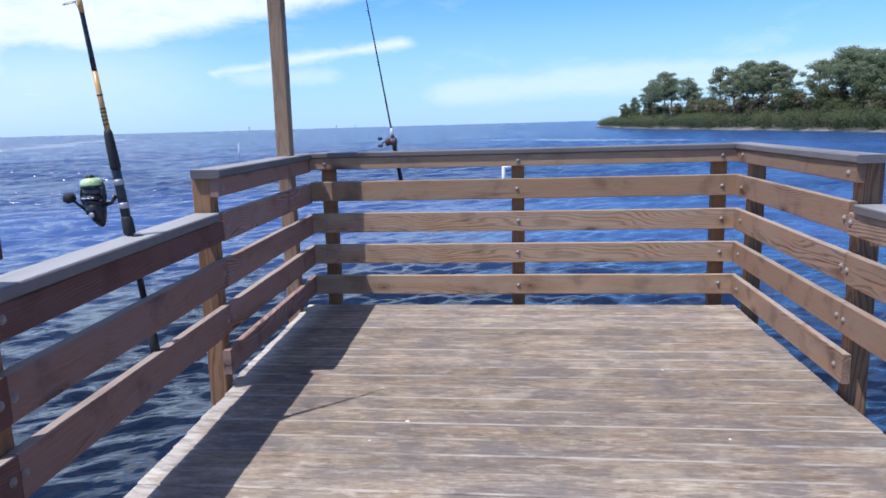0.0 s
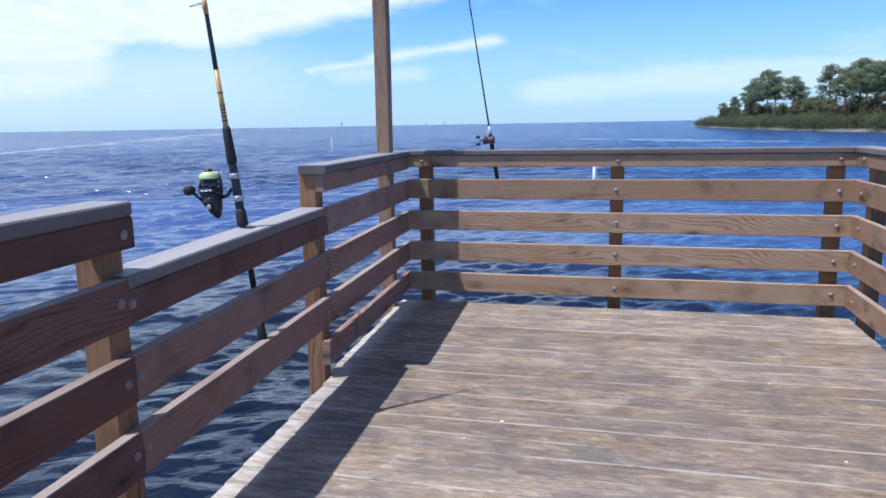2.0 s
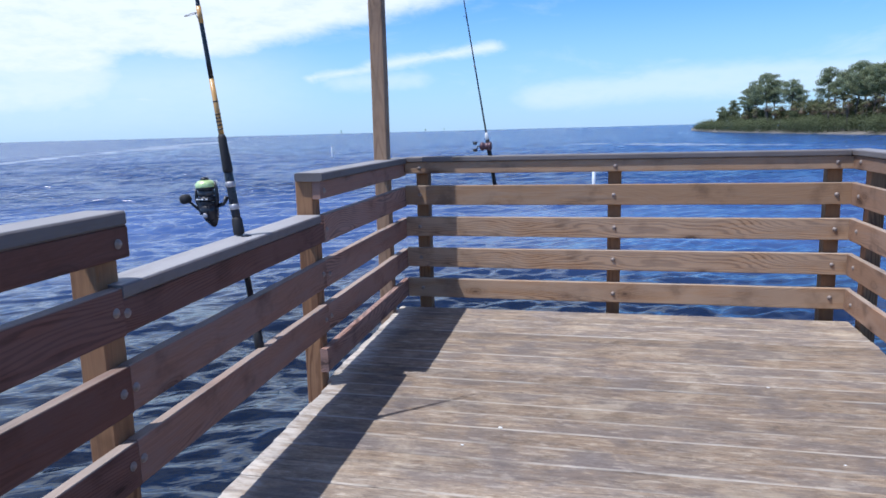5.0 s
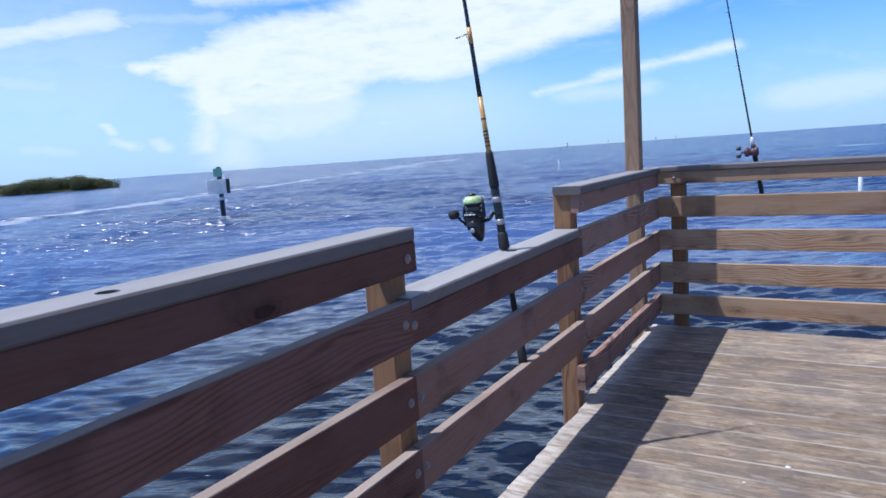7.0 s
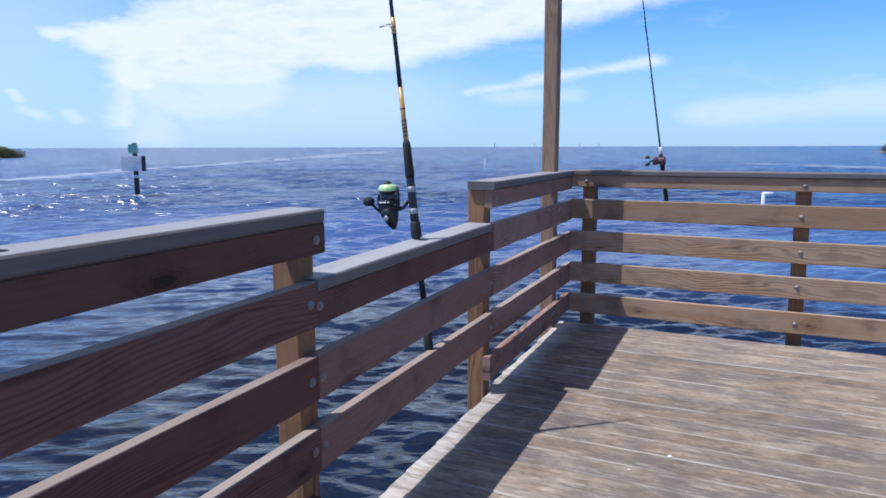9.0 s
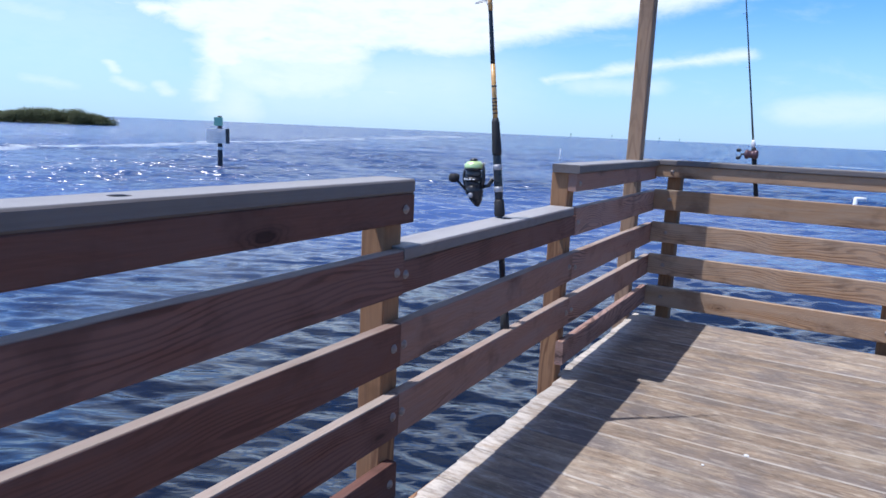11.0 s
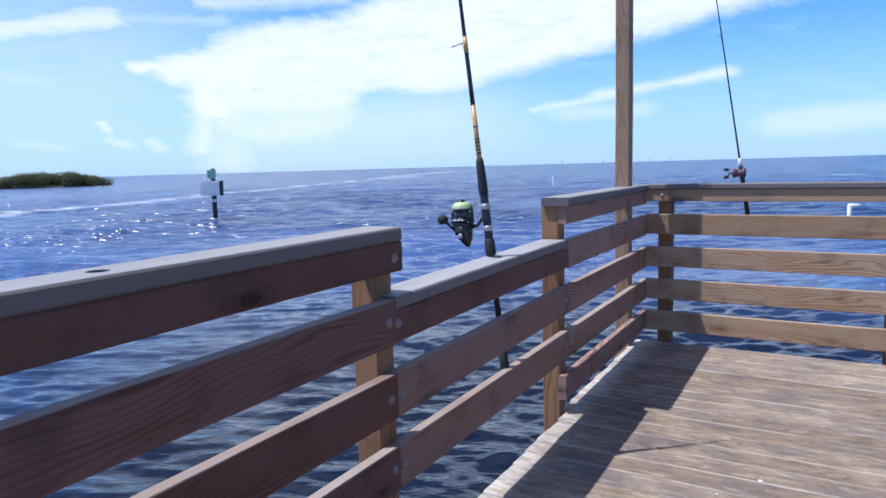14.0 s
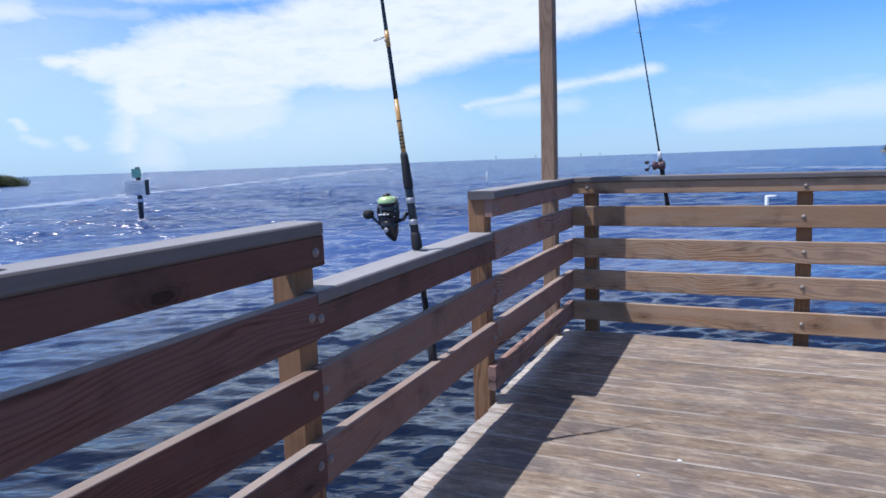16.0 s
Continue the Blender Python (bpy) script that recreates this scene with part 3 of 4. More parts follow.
def drilled(long, wide, thick, holes, r=0.0225, sides=20):
    """A flat board with round holes through it on its middle line."""
    bm = bmesh.new()
    h, e, ht = wide / 2, 0.006, thick / 2
    cuts = [-long / 2]
    for c in sorted(holes):
        cuts += [c - 0.06, c + 0.06]
    cuts.append(long / 2)

    def block(x0, x1):
        ring = [(-h + e, -ht), (h - e, -ht), (h, -ht + e), (h, ht - e), (h - e, ht), (-h + e, ht), (-h, ht - e), (-h, -ht + e)]
        a = [bm.verts.new((x0, y, z)) for y, z in ring]
        b = [bm.verts.new((x1, y, z)) for y, z in ring]
        for j in range(8):
            k = (j + 1) % 8
            bm.faces.new((a[j], b[j], b[k], a[k]))
        return a, b

    corner = math.atan2(h - e, 0.06)
    turns = sorted([2 * math.pi * (i + 0.5) / sides for i in range(sides)] + [corner, math.pi - corner, math.pi + corner, 2 * math.pi - corner])

    def square(c):
        for top in (1, -1):
            z = ht * top
            inner, outer = [], []
            for t in turns:
                cx, cy = math.cos(t), math.sin(t)
                inner.append(bm.verts.new((c + r * cx, r * cy, z)))
                s = min(0.06 / max(abs(cx), 1e-6), (h - e) / max(abs(cy), 1e-6))
                outer.append(bm.verts.new((c + s * cx, s * cy, z)))
            for i in range(len(turns)):
                k = (i + 1) % len(turns)
                bm.faces.new((inner[i], inner[k], outer[k], outer[i]))
            if top == 1:
                upper = inner
        for i in range(len(turns)):
            k = (i + 1) % len(turns)
            bm.faces.new((upper[i], upper[k], inner[k], inner[i]))
        for s in (1, -1):
            ring = [(s * (h - e), -ht), (s * h, -ht + e), (s * h, ht - e), (s * (h - e), ht)]
            a = [bm.verts.new((c - 0.06, y, z)) for y, z in ring]
            b = [bm.verts.new((c + 0.06, y, z)) for y, z in ring]
            for j in range(3):
                bm.faces.new((a[j], b[j], b[j + 1], a[j + 1]))
    first = last = None
    for i in range(0, len(cuts), 2):
        a, b = block(cuts[i], cuts[i + 1])
        first = first or a
        last = b
    bm.faces.new(first)
    bm.faces.new(last[::-1])
    for c in holes:
        square(c)
    bmesh.ops.remove_doubles(bm, verts=bm.verts, dist=0.0004)
    bmesh.ops.recalc_face_normals(bm, faces=bm.faces)
    return bm


def post(side, parent, u0, top, wide=0.09, bottom=-0.42, mat=None, name="post"):
    seed_count[0] += 1
    v0 = 0.0425
    mid = basis(side, u0 + wide / 2, v0 + wide / 2, (top + bottom) / 2)
    m = Matrix.Translation(mid) @ pose(0, 0, 0, 0, 0, heading(side)) @ pose(0, 0, 0, 0, -90, 0)
    return part(name, board(top - bottom, wide, wide, 0.005, seed=seed_count[0]), mat or POST, parent, at=m)


GROUP = "timber railings round the deck"


def railing(label):
    return thing("railing", label, "railing", GROUP)


# left side, far bay
far_left = railing("weathered timber railing bay with five boards and flat cap")
UNDER = CAP_TOP - CAP_THICK
post("left", far_left, 1.59, UNDER - 0.001)
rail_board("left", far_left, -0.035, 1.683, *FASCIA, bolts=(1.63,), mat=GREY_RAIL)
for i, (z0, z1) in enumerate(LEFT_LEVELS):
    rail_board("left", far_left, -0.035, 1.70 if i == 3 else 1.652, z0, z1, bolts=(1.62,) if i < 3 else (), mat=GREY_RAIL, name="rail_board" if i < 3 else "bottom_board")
cap_board("left", far_left, -0.124, 1.70, CAP_TOP)
# left side, low bay
low_left = railing("lowered timber railing bay with three boards and flat cap")
low_left.matrix_world = pose(0, -1.66, 0, 0.35, 0, 0) @ pose(0, 1.66, 0)
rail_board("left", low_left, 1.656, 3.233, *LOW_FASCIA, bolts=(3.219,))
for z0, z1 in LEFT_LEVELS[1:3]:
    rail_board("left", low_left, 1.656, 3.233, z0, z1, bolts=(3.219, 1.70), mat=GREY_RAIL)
cap_board("left", low_left, 1.70, 3.232, LOW_TOP, v0=-0.005, holes=(2.36,))
# left side, near bays
near_left = railing("weathered timber railing bay with five boards and drilled cap")
near_left.location.z = -0.011
post("left", near_left, 3.185, UNDER - 0.001)
post("left", near_left, 5.2, UNDER - 0.001)
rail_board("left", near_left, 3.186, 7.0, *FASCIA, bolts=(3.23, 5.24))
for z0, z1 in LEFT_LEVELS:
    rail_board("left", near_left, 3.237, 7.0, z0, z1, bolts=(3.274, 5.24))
cap_board("left", near_left, 3.192, 7.02, CAP_TOP, v0=-0.004, v1=0.128, holes=(4.145,))
# far side
far = railing("sunlit timber railing with five boards and flat cap")
for u in (0.075, 1.442, 2.812):
    post("far", far, u, FAR_CAP - FAR_THICK - 0.001)
rail_board("far", far, 0.002, FAR_LONG + 0.036, *FAR_FASCIA, bolts=(0.11, 1.485, 2.857))
for z0, z1 in LEVELS:
    rail_board("far", far, 0.002, FAR_LONG + 0.036, z0, z1, bolts=(0.11, 1.485, 2.857))
cap_board("far", far, 0.02, FAR_LONG - 0.02, FAR_CAP, thick=FAR_THICK, holes=(0.62,))
# right side
right = railing("sunlit timber railing bay with five boards and flat cap")
post("right", right, 0.10, FAR_CAP - FAR_THICK - 0.001)
post("right", right, 1.58, FAR_CAP - FAR_THICK - 0.001)
rail_board("right", right, 0.002, 1.70, *FAR_FASCIA, bolts=(0.14, 1.63))
for i, (z0, z1) in enumerate(LEVELS):
    rail_board("right", right, 0.002, 1.70 if i == 3 else 1.652, z0, z1, bolts=(0.14, 1.62))
cap_board("right", right, -0.124, 1.72, FAR_CAP, thick=FAR_THICK)
low_right = railing("lowered sunlit timber railing bay with three boards")
post("right", low_right, 3.185, UNDER - 0.001)
rail_board("right", low_right, 1.656, 3.233, *LOW_FASCIA, bolts=(1.68, 3.206))
for z0, z1 in LEVELS[1:3]:
    rail_board("right", low_right, 1.656, 3.233, z0, z1, bolts=(1.68, 3.206))
cap_board("right", low_right, 1.72, 3.232, LOW_TOP)
near_right = railing("weathered timber railing bay beside the lowered bay")
post("right", near_right, 5.2, UNDER - 0.001)
rail_board("right", near_right, 3.175, 7.0, *FASCIA)
for z0, z1 in LEVELS:
    rail_board("right", near_right, 3.237, 7.0, z0, z1)
cap_board("right", near_right, 3.17, 7.02, CAP_TOP)

# tall post behind the corner
tall = thing("tall_post", "tall square weathered timber post behind the railing corner", "post")
part("shaft", board(6.4, 0.095, 0.095, 0.006, 0.002, 14, 91), TALL, tall, at=Matrix.Translation((-0.094, -0.235, 1.2)) @ pose(0, 0, 0, 0, -90, 0))

# ---- deck ----
deck = thing("deck", "weathered grey-brown timber plank deck of a pier", "deck", kind="structure")
PITCH = 0.1435
rnd = random.Random(5)
for i in range(50):
    y = -0.055 - PITCH * (i + 0.5)
    x0 = (-0.012 + math.sin(radians(SKEW)) * y) / math.cos(radians(SKEW)) + rnd.uniform(-0.004, 0.004) - (0.036 if y > -1.62 else 0.0)
    x1 = FAR_LONG + 0.012 + rnd.uniform(-0.003, 0.003)
    m = FRAME_FAR @ pose((x0 + x1) / 2, y, -0.019 + rnd.uniform(-0.0025, 0.0015), rnd.uniform(-0.7, 0.7), 0, rnd.uniform(-0.04, 0.04))
    part("plank", board(x1 - x0, PITCH - 0.004 + rnd.uniform(-0.002, 0.001), 0.038, 0.005, 0.0012, 12, 300 + i), DECK, deck, at=m)
frame_thing = thing("deck_frame", "timber joists and rim under the deck", "joists", kind="structure")
for u in (0.08, 0.75, 1.5, 2.25, 2.9):
    m = FRAME_FAR @ pose(u, -3.6, -0.135, 90, 0, 90)
    part("joist", board(7.0, 0.19, 0.045, seed=500 + int(u * 10)), POST, frame_thing, at=m)
m = FRAME_FAR @ pose(1.5, -0.1, -0.135, 90, 0, 0)
part("rim_joist", board(2.75, 0.19, 0.04, seed=577), POST, frame_thing, at=m)
for u, v in ((0.14, -0.4), (2.82, -0.4), (0.14, -3.2), (2.82, -3.2), (0.14, -6.4), (2.82, -6.4)):
    m = FRAME_FAR @ pose(u, v, 0)
    part("pile", lathe([(0.12, -3.0), (0.12, -0.24), (0.11, -0.232)], 18), PILE, frame_thing, at=m, smooth=True)

# ---- fishing rods ----


def pole_points(base, lean, zs):
    return [Vector((base.x + (z - base.z) * lean[0], base.y + (z - base.z) * lean[1], z)) for z in zs]


def spinning_rod():
    """Heavy spinning rod that stands in a hole of the low cap, reel to the sea side."""
    base = Vector((-0.09, -2.36, 0.888))
    lean = (-0.112, 0.0)
    rod = thing("fishing_rod", "black and orange spinning rod with lime reel in cap hole", "fishing rod", "fishing rods")
    rod.location.z = -0.014
    at = lambda z: pole_points(base, lean, [z])[0]
    part("butt", tube([at(z) for z in (0.42, 0.425, 0.505, 0.51)], [0.016, 0.0195, 0.0185, 0.013], 14), FOAM_GRIP, rod, "black rubber butt cap", smooth=True)
    part("handle", tube([at(z) for z in (0.51, 0.89, 0.99)], 0.0125, 14), BLACK, rod, smooth=True)
    part("lower_grip", tube([at(z) for z in (0.905, 0.915, 0.965, 0.975)], [0.0205, 0.023, 0.021, 0.016], 14), FOAM_GRIP, rod, "black foam grip", smooth=True)
    part("reel_seat", tube([at(z) for z in (0.975, 0.98, 1.15, 1.155)], [0.0165, 0.0175, 0.0175, 0.0165], 14), BLACK, rod, smooth=True)
    for z in (1.005, 1.095):
        part("hood", tube([at(z), at(z + 0.004), at(z + 0.018), at(z + 0.022)], [0.0182, 0.0202, 0.0202, 0.0182], 14), SILVER, rod, "silver reel hood", smooth=True)
    part("fore_grip", tube([at(z) for z in (1.155, 1.165, 1.29, 1.305)], [0.018, 0.0205, 0.0165, 0.012], 14), FOAM_GRIP, rod, "black foam grip", smooth=True)
    part("wrap", tube([at(z) for z in (1.305, 1.52)], [0.0105, 0.0098], 12), ORANGE, rod, "orange thread wrap with black bands", smooth=True)
    for z in (1.322, 1.338, 1.352, 1.366, 1.38, 1.43):
        part("band", tube([at(z), at(z + 0.006)], 0.0109, 12), BLACK, rod, smooth=True)
    blank_z = [1.52 + 0.08 * i for i in range(17)]
    part("blank", tube([at(z) for z in blank_z], [0.0096 - 0.00046 * i for i in range(17)], 12), BLACK, rod, smooth=True)
    for z, size in ((1.76, 0.028), (2.2, 0.02), (2.52, 0.014)):
        r = 0.0096 - 0.00046 * (z - 1.52) / 0.08
        guide = part("guide", guide_ring(at(z), size), SILVER, rod, "silver wire line guide", smooth=True)
        part("guide_wrap", tube([at(z - 0.03), at(z + 0.035)], r + 0.0012, 12), ORANGE, rod, "orange thread wrap", smooth=True)
    # reel
    hub = at(1.03) + Vector((-0.108, -0.012, 0.0))
    reel = part("reel", lathe([(0.012, -0.055), (0.03, -0.05), (0.036, -0.02), (0.04, 0.004), (0.041, 0.012)], 20, m=Matrix.Translation(hub) @ pose(0, 0, 0, 0, 9, 0)), BLACK, rod, "black spinning reel body", smooth=True)
    reel.matrix_basis = Matrix.Translation(hub) @ Matrix.Diagonal((0.93, 0.93, 0.9, 1)) @ Matrix.Translation(-hub)
    turn = Matrix.Translation(hub) @ pose(0, 0, 0, 0, -3, 0)
    part("spool", lathe([(0.034, 0.012), (0.042, 0.016), (0.043, 0.03), (0.031, 0.034), (0.031, 0.062), (0.042, 0.066), (0.0425, 0.074)], 24, m=turn), BLACK, reel, "black spool with grey marks", smooth=True)
    part("spool_rim", lathe([(0.0425, 0.074), (0.044, 0.078), (0.040, 0.094), (0.030, 0.104), (0.018, 0.106)], 24, m=turn), LIME, reel, "lime green spool cap", smooth=True)
    part("drag_knob", lathe([(0.018, 0.106), (0.019, 0.112), (0.012, 0.119), (0.004, 0.12)], 16, m=turn), BLACK, reel, smooth=True)
    part("line", lathe([(0.0315, 0.036), (0.037, 0.040), (0.037, 0.058), (0.0315, 0.061)], 24, m=turn), GREY_LINE, reel, "wound fishing line", smooth=True)
    for a0 in (200, 222, 244, 266, 288):
        mark = [turn @ Vector((0.0425 * math.cos(radians(a)), 0.0425 * math.sin(radians(a)), 0.023)) for a in (a0, a0 + 7, a0 + 14)]
        part("mark", tube(mark, 0.0035, 6), WHITE, reel, "pale bar of a maker's mark")
    for s, top in ((1, 0.096), (-1, 0.07)):
        bar = [turn @ Vector(v) for v in ((s * 0.034, 0.0, -0.012), (s * 0.047, 0, 0.014), (s * 0.050, 0, top - 0.03), (s * 0.047, 0, top))]
        part("rotor_arm", tube(bar, [0.012, 0.010, 0.007, 0.004], 8), BLACK, reel, smooth=True)
    hoop = [turn @ Vector((0.05 * math.cos(t), 0.055 * math.sin(t), 0.088 + 0.012 * math.sin(t))) for t in np.linspace(0, math.pi, 12)]
    part("bail", tube(hoop, 0.0022, 6), SILVER, reel, "silver bail wire", smooth=True)
    gear = [hub + Vector(v) for v in ((0.0, 0, -0.005), (0.006, 0.002, -0.035), (0.014, 0.004, -0.07), (0.022, 0.004, -0.096), (0.026, 0.004, -0.104))]
    part("gearbox", tube(gear, [0.040, 0.039, 0.029, 0.014, 0.005], 16), BLACK, reel, smooth=True)
    part("gear_cover", lathe([(0.012, 0), (0.011, 0.003), (0.007, 0.004)], 16, m=Matrix.Translation(hub + Vector((0.004, -0.036, -0.05))) @ pose(0, 0, 0, 90, 0, 0)), SILVER, reel, "silver gear cover", smooth=True)
    foot = [hub + Vector((0.03, 0.006, -0.012)), hub + Vector((0.07, 0.01, -0.002)), at(1.06) + Vector((-0.018, 0, 0))]
    part("reel_foot", tube(foot, [0.011, 0.008, 0.011], 10), BLACK, reel, smooth=True)
    arm = [hub + Vector((-0.03, -0.01, -0.03)), hub + Vector((-0.062, -0.012, -0.005)), hub + Vector((-0.088, -0.014, 0.022))]
    part("crank", tube(arm, [0.008, 0.006, 0.007], 8), BLACK, reel, smooth=True)
    knob = hub + Vector((-0.09, -0.02, 0.024))
    part("crank_knob", tube([knob + Vector((0, 0.022, 0)), knob + Vector((0, 0.012, 0)), knob + Vector((0, -0.018, 0)), knob + Vector((0, -0.026, 0))], [0.014, 0.021, 0.022, 0.013], 14), FOAM_GRIP, reel, "round black knob", smooth=True)


def guide_ring(p, size):
    """A wire ring that stands off a rod on two feet, to the sea side."""
    c = p + Vector((-size * 1.35, -0.004, 0.006))
    ring = [c + Vector((size * 0.8 * math.cos(t), size * 0.8 * math.sin(t), 0.2 * size * math.cos(t) + 0.15 * size * math.sin(t))) for t in np.linspace(0, 2 * math.pi, 17)]
    bm = tube(ring, 0.0016, 6)
    tube([p + Vector((0, 0, -0.03)), c + Vector((size * 0.8, 0, 0))], 0.0014, 6, bm)
    tube([p + Vector((0, 0, 0.03)), c + Vector((size * 0.8, 0, 0))], 0.0014, 6, bm)
    return bm


def casting_rod():
    """Thin casting rod in a hole of the far cap."""
    p = FRAME_FAR @ Vector((0.62, 0.068, 0))
    base = Vector((p.x, p.y, CAP_TOP))
    lean = (-0.158, 0.02)
    at = lambda z: pole_points(base, lean, [z])[0]
    rod = thing("fishing_rod", "thin dark casting rod with maroon reel in far cap hole", "fishing rod", "fishing rods")
    part("butt", tube([at(z) for z in (0.86, 0.866, 0.93, 1.09)], [0.012, 0.0155, 0.0145, 0.012], 12), FOAM_GRIP, rod, "black rubber butt", smooth=True)
    part("handle", tube([at(z) for z in (1.09, 1.11, 1.2, 1.21)], [0.012, 0.0155, 0.0155, 0.011], 12), FOAM_GRIP, rod, "black grip", smooth=True)
    part("fore_grip", tube([at(z) for z in (1.21, 1.215, 1.245, 1.26)], [0.011, 0.0145, 0.0125, 0.007], 12), WHITE, rod, "pale fore grip", smooth=True)
    zs = [1.26 + 0.1 * i for i in range(18)]
    part("blank", tube([at(z) for z in zs], [0.0062 - 0.00026 * i for i in range(18)], 10), BLACK, rod, smooth=True)
    for z in (1.72, 2.06, 2.35):
        part("guide", guide_ring(at(z), 0.01), SILVER, rod, "small wire guide", smooth=True)
    hub = at(1.165) + Vector((-0.012, -0.034, 0.0))
    m = Matrix.Translation(hub) @ pose(0, 0, 0, 0, 90, 0)
    reel = part("reel", lathe([(0.02, -0.042), (0.03, -0.036), (0.031, -0.02), (0.024, -0.016), (0.024, 0.016), (0.031, 0.02), (0.03, 0.036), (0.02, 0.042)], 18, m=m), MAROON, rod, "maroon baitcasting reel", smooth=True)
    part("crank", tube([hub + Vector((-0.042, 0, 0)), hub + Vector((-0.06, -0.004, 0)), hub + Vector((-0.066, -0.004, -0.02))], [0.006, 0.006, 0.004], 8), BLACK, reel, smooth=True)
    for dz in (0.024, -0.026):
        k = hub + Vector((-0.075, -0.004, dz))
        part("crank_knob", tube([k + Vector((0.012, 0, 0)), k, k + Vector((-0.016, 0, 0))], [0.008, 0.012, 0.01], 10), BLACK, reel, smooth=True)


spinning_rod()
casting_rod()

# pale droppings and shell bits on the planks
for i, (x, y, r) in enumerate(((0.93, -2.09, 0.008), (0.79, -2.28, 0.0055), (2.17, -1.45, 0.005), (2.25, -2.25, 0.005))):
    bm = bmesh.new()
    rnd = random.Random(40 + i)
    for k in range(4):
        c = Vector((rnd.uniform(-r, r) * 0.7, rnd.uniform(-r, r) * 0.5, 0))
        s = r * rnd.uniform(0.5, 0.9)
        lathe([(s, 0.0), (s * 0.8, 0.0025), (s * 0.3, 0.0035)], 9, bm, Matrix.Translation(c) @ Matrix.Diagonal((1.3, 0.8, 1, 1)))
    ob = new("dropping", mesh_of("dropping", bm, WHITE))
    ob.location = (x, y, 0.0005)
    tagged(ob, "dried white bird dropping on the deck planks", "dropping", "droppings on the deck")

# ---- things in the water ----


def bearing(az, d):
    """A place d metres from the first eye, az degrees to the left of +y."""
    return 1.2 - d * math.sin(radians(az)), -4.9 + d * math.cos(radians(az))


def face_to_deck(x, y):
    return math.degrees(math.atan2(-4.9 - y, 1.2 - x)) + 90


def panel(wide, high, thick, m):
    bm = board(wide, high, thick, 0.006, 0.0, 1)
    bmesh.ops.transform(bm, matrix=m @ pose(0, 0, 0, 90, 0, 0), verts=bm.verts)
    return bm


def channel_marker():
    x, y = bearing(47.4, 40.5)
    yaw = face_to_deck(x, y)
    mk = thing("channel_marker", "channel marker pile with white board and green sign", "channel marker", at=pose(x, y, WATER_Z, 0, 0, yaw - 26))
    part("stake", lathe([(0.13, -1.5), (0.125, 1.75), (0.115, 2.8), (0.10, 2.81)], 14), PILE, mk, smooth=True)
    part("band", lathe([(0.135, 0.98), (0.135, 1.13)], 14), WHITE, mk, "white band")
    part("board", panel(1.08, 0.78, 0.05, pose(-0.12, -0.2, 1.72)), SIGN_WHITE, mk, "white notice board")
    # This panel's shade is given by the dark pile colour.
    part("side_board", panel(0.36, 0.80, 0.05, pose(0.45, 0.0, 1.73, 0, 0, 90)), PILE, mk, "second notice board with its shade painted dark")
    for i, z in enumerate((1.94, 1.8, 1.66, 1.52)):
        part("letter_bar", panel(0.6 - 0.08 * (i % 2), 0.05, 0.012, pose(-0.06, -0.235, z)), GREY_BAR, mk, "grey bar of faded writing")
    part("green_sign", panel(0.46, 0.46, 0.03, pose(0.0, -0.16, 2.5, 0, 0, 20)), SIGN_GREEN, mk, "green square day mark")


GREY_BAR = plain("faded_lettering", (0.62, 0.62, 0.64), 0.6)
channel_marker()


def white_pole(az, d, top, cross):
    x, y = bearing(az, d)
    ob = thing("marker_pole", "white plastic marker pole standing in the water", "pole", "marker poles", at=pose(x, y, WATER_Z))
    part("shaft", lathe([(0.07, -1.5), (0.07, top), (0.06, top + 0.01)], 12), WHITE, ob, smooth=True)
    if cross:
        part("elbow", tube([(-0.03, 0, top - 0.03), (0.12, 0, top - 0.02), (0.33, 0, top - 0.03)], 0.065, 10), WHITE, ob, smooth=True)


white_pole(-1.05, 29.0, 0.79, True)
white_pole(20.2, 78.0, 1.15, False)


def beacon(az, d, top):
    x, y = bearing(az, d)
    ob = thing("channel_beacon", "distant channel beacon on a thin pile", "beacon", "distant channel beacons", at=pose(x, y, WATER_Z))
    part("pile", lathe([(0.28, -1.0), (0.24, top)], 8), PILE, ob)
    part("day_mark", panel(1.6, 1.6, 0.2, pose(0, 0, top - 0.8)), SIGN_GREEN, ob, "day mark board")


for az, d, top in ((19.4, 900, 6.2), (16.2, 1100, 6.6), (12.6, 1000, 5.6), (11.1, 1200, 6.0)):
    beacon(az, d, top)

# ---- islands and their plants ----


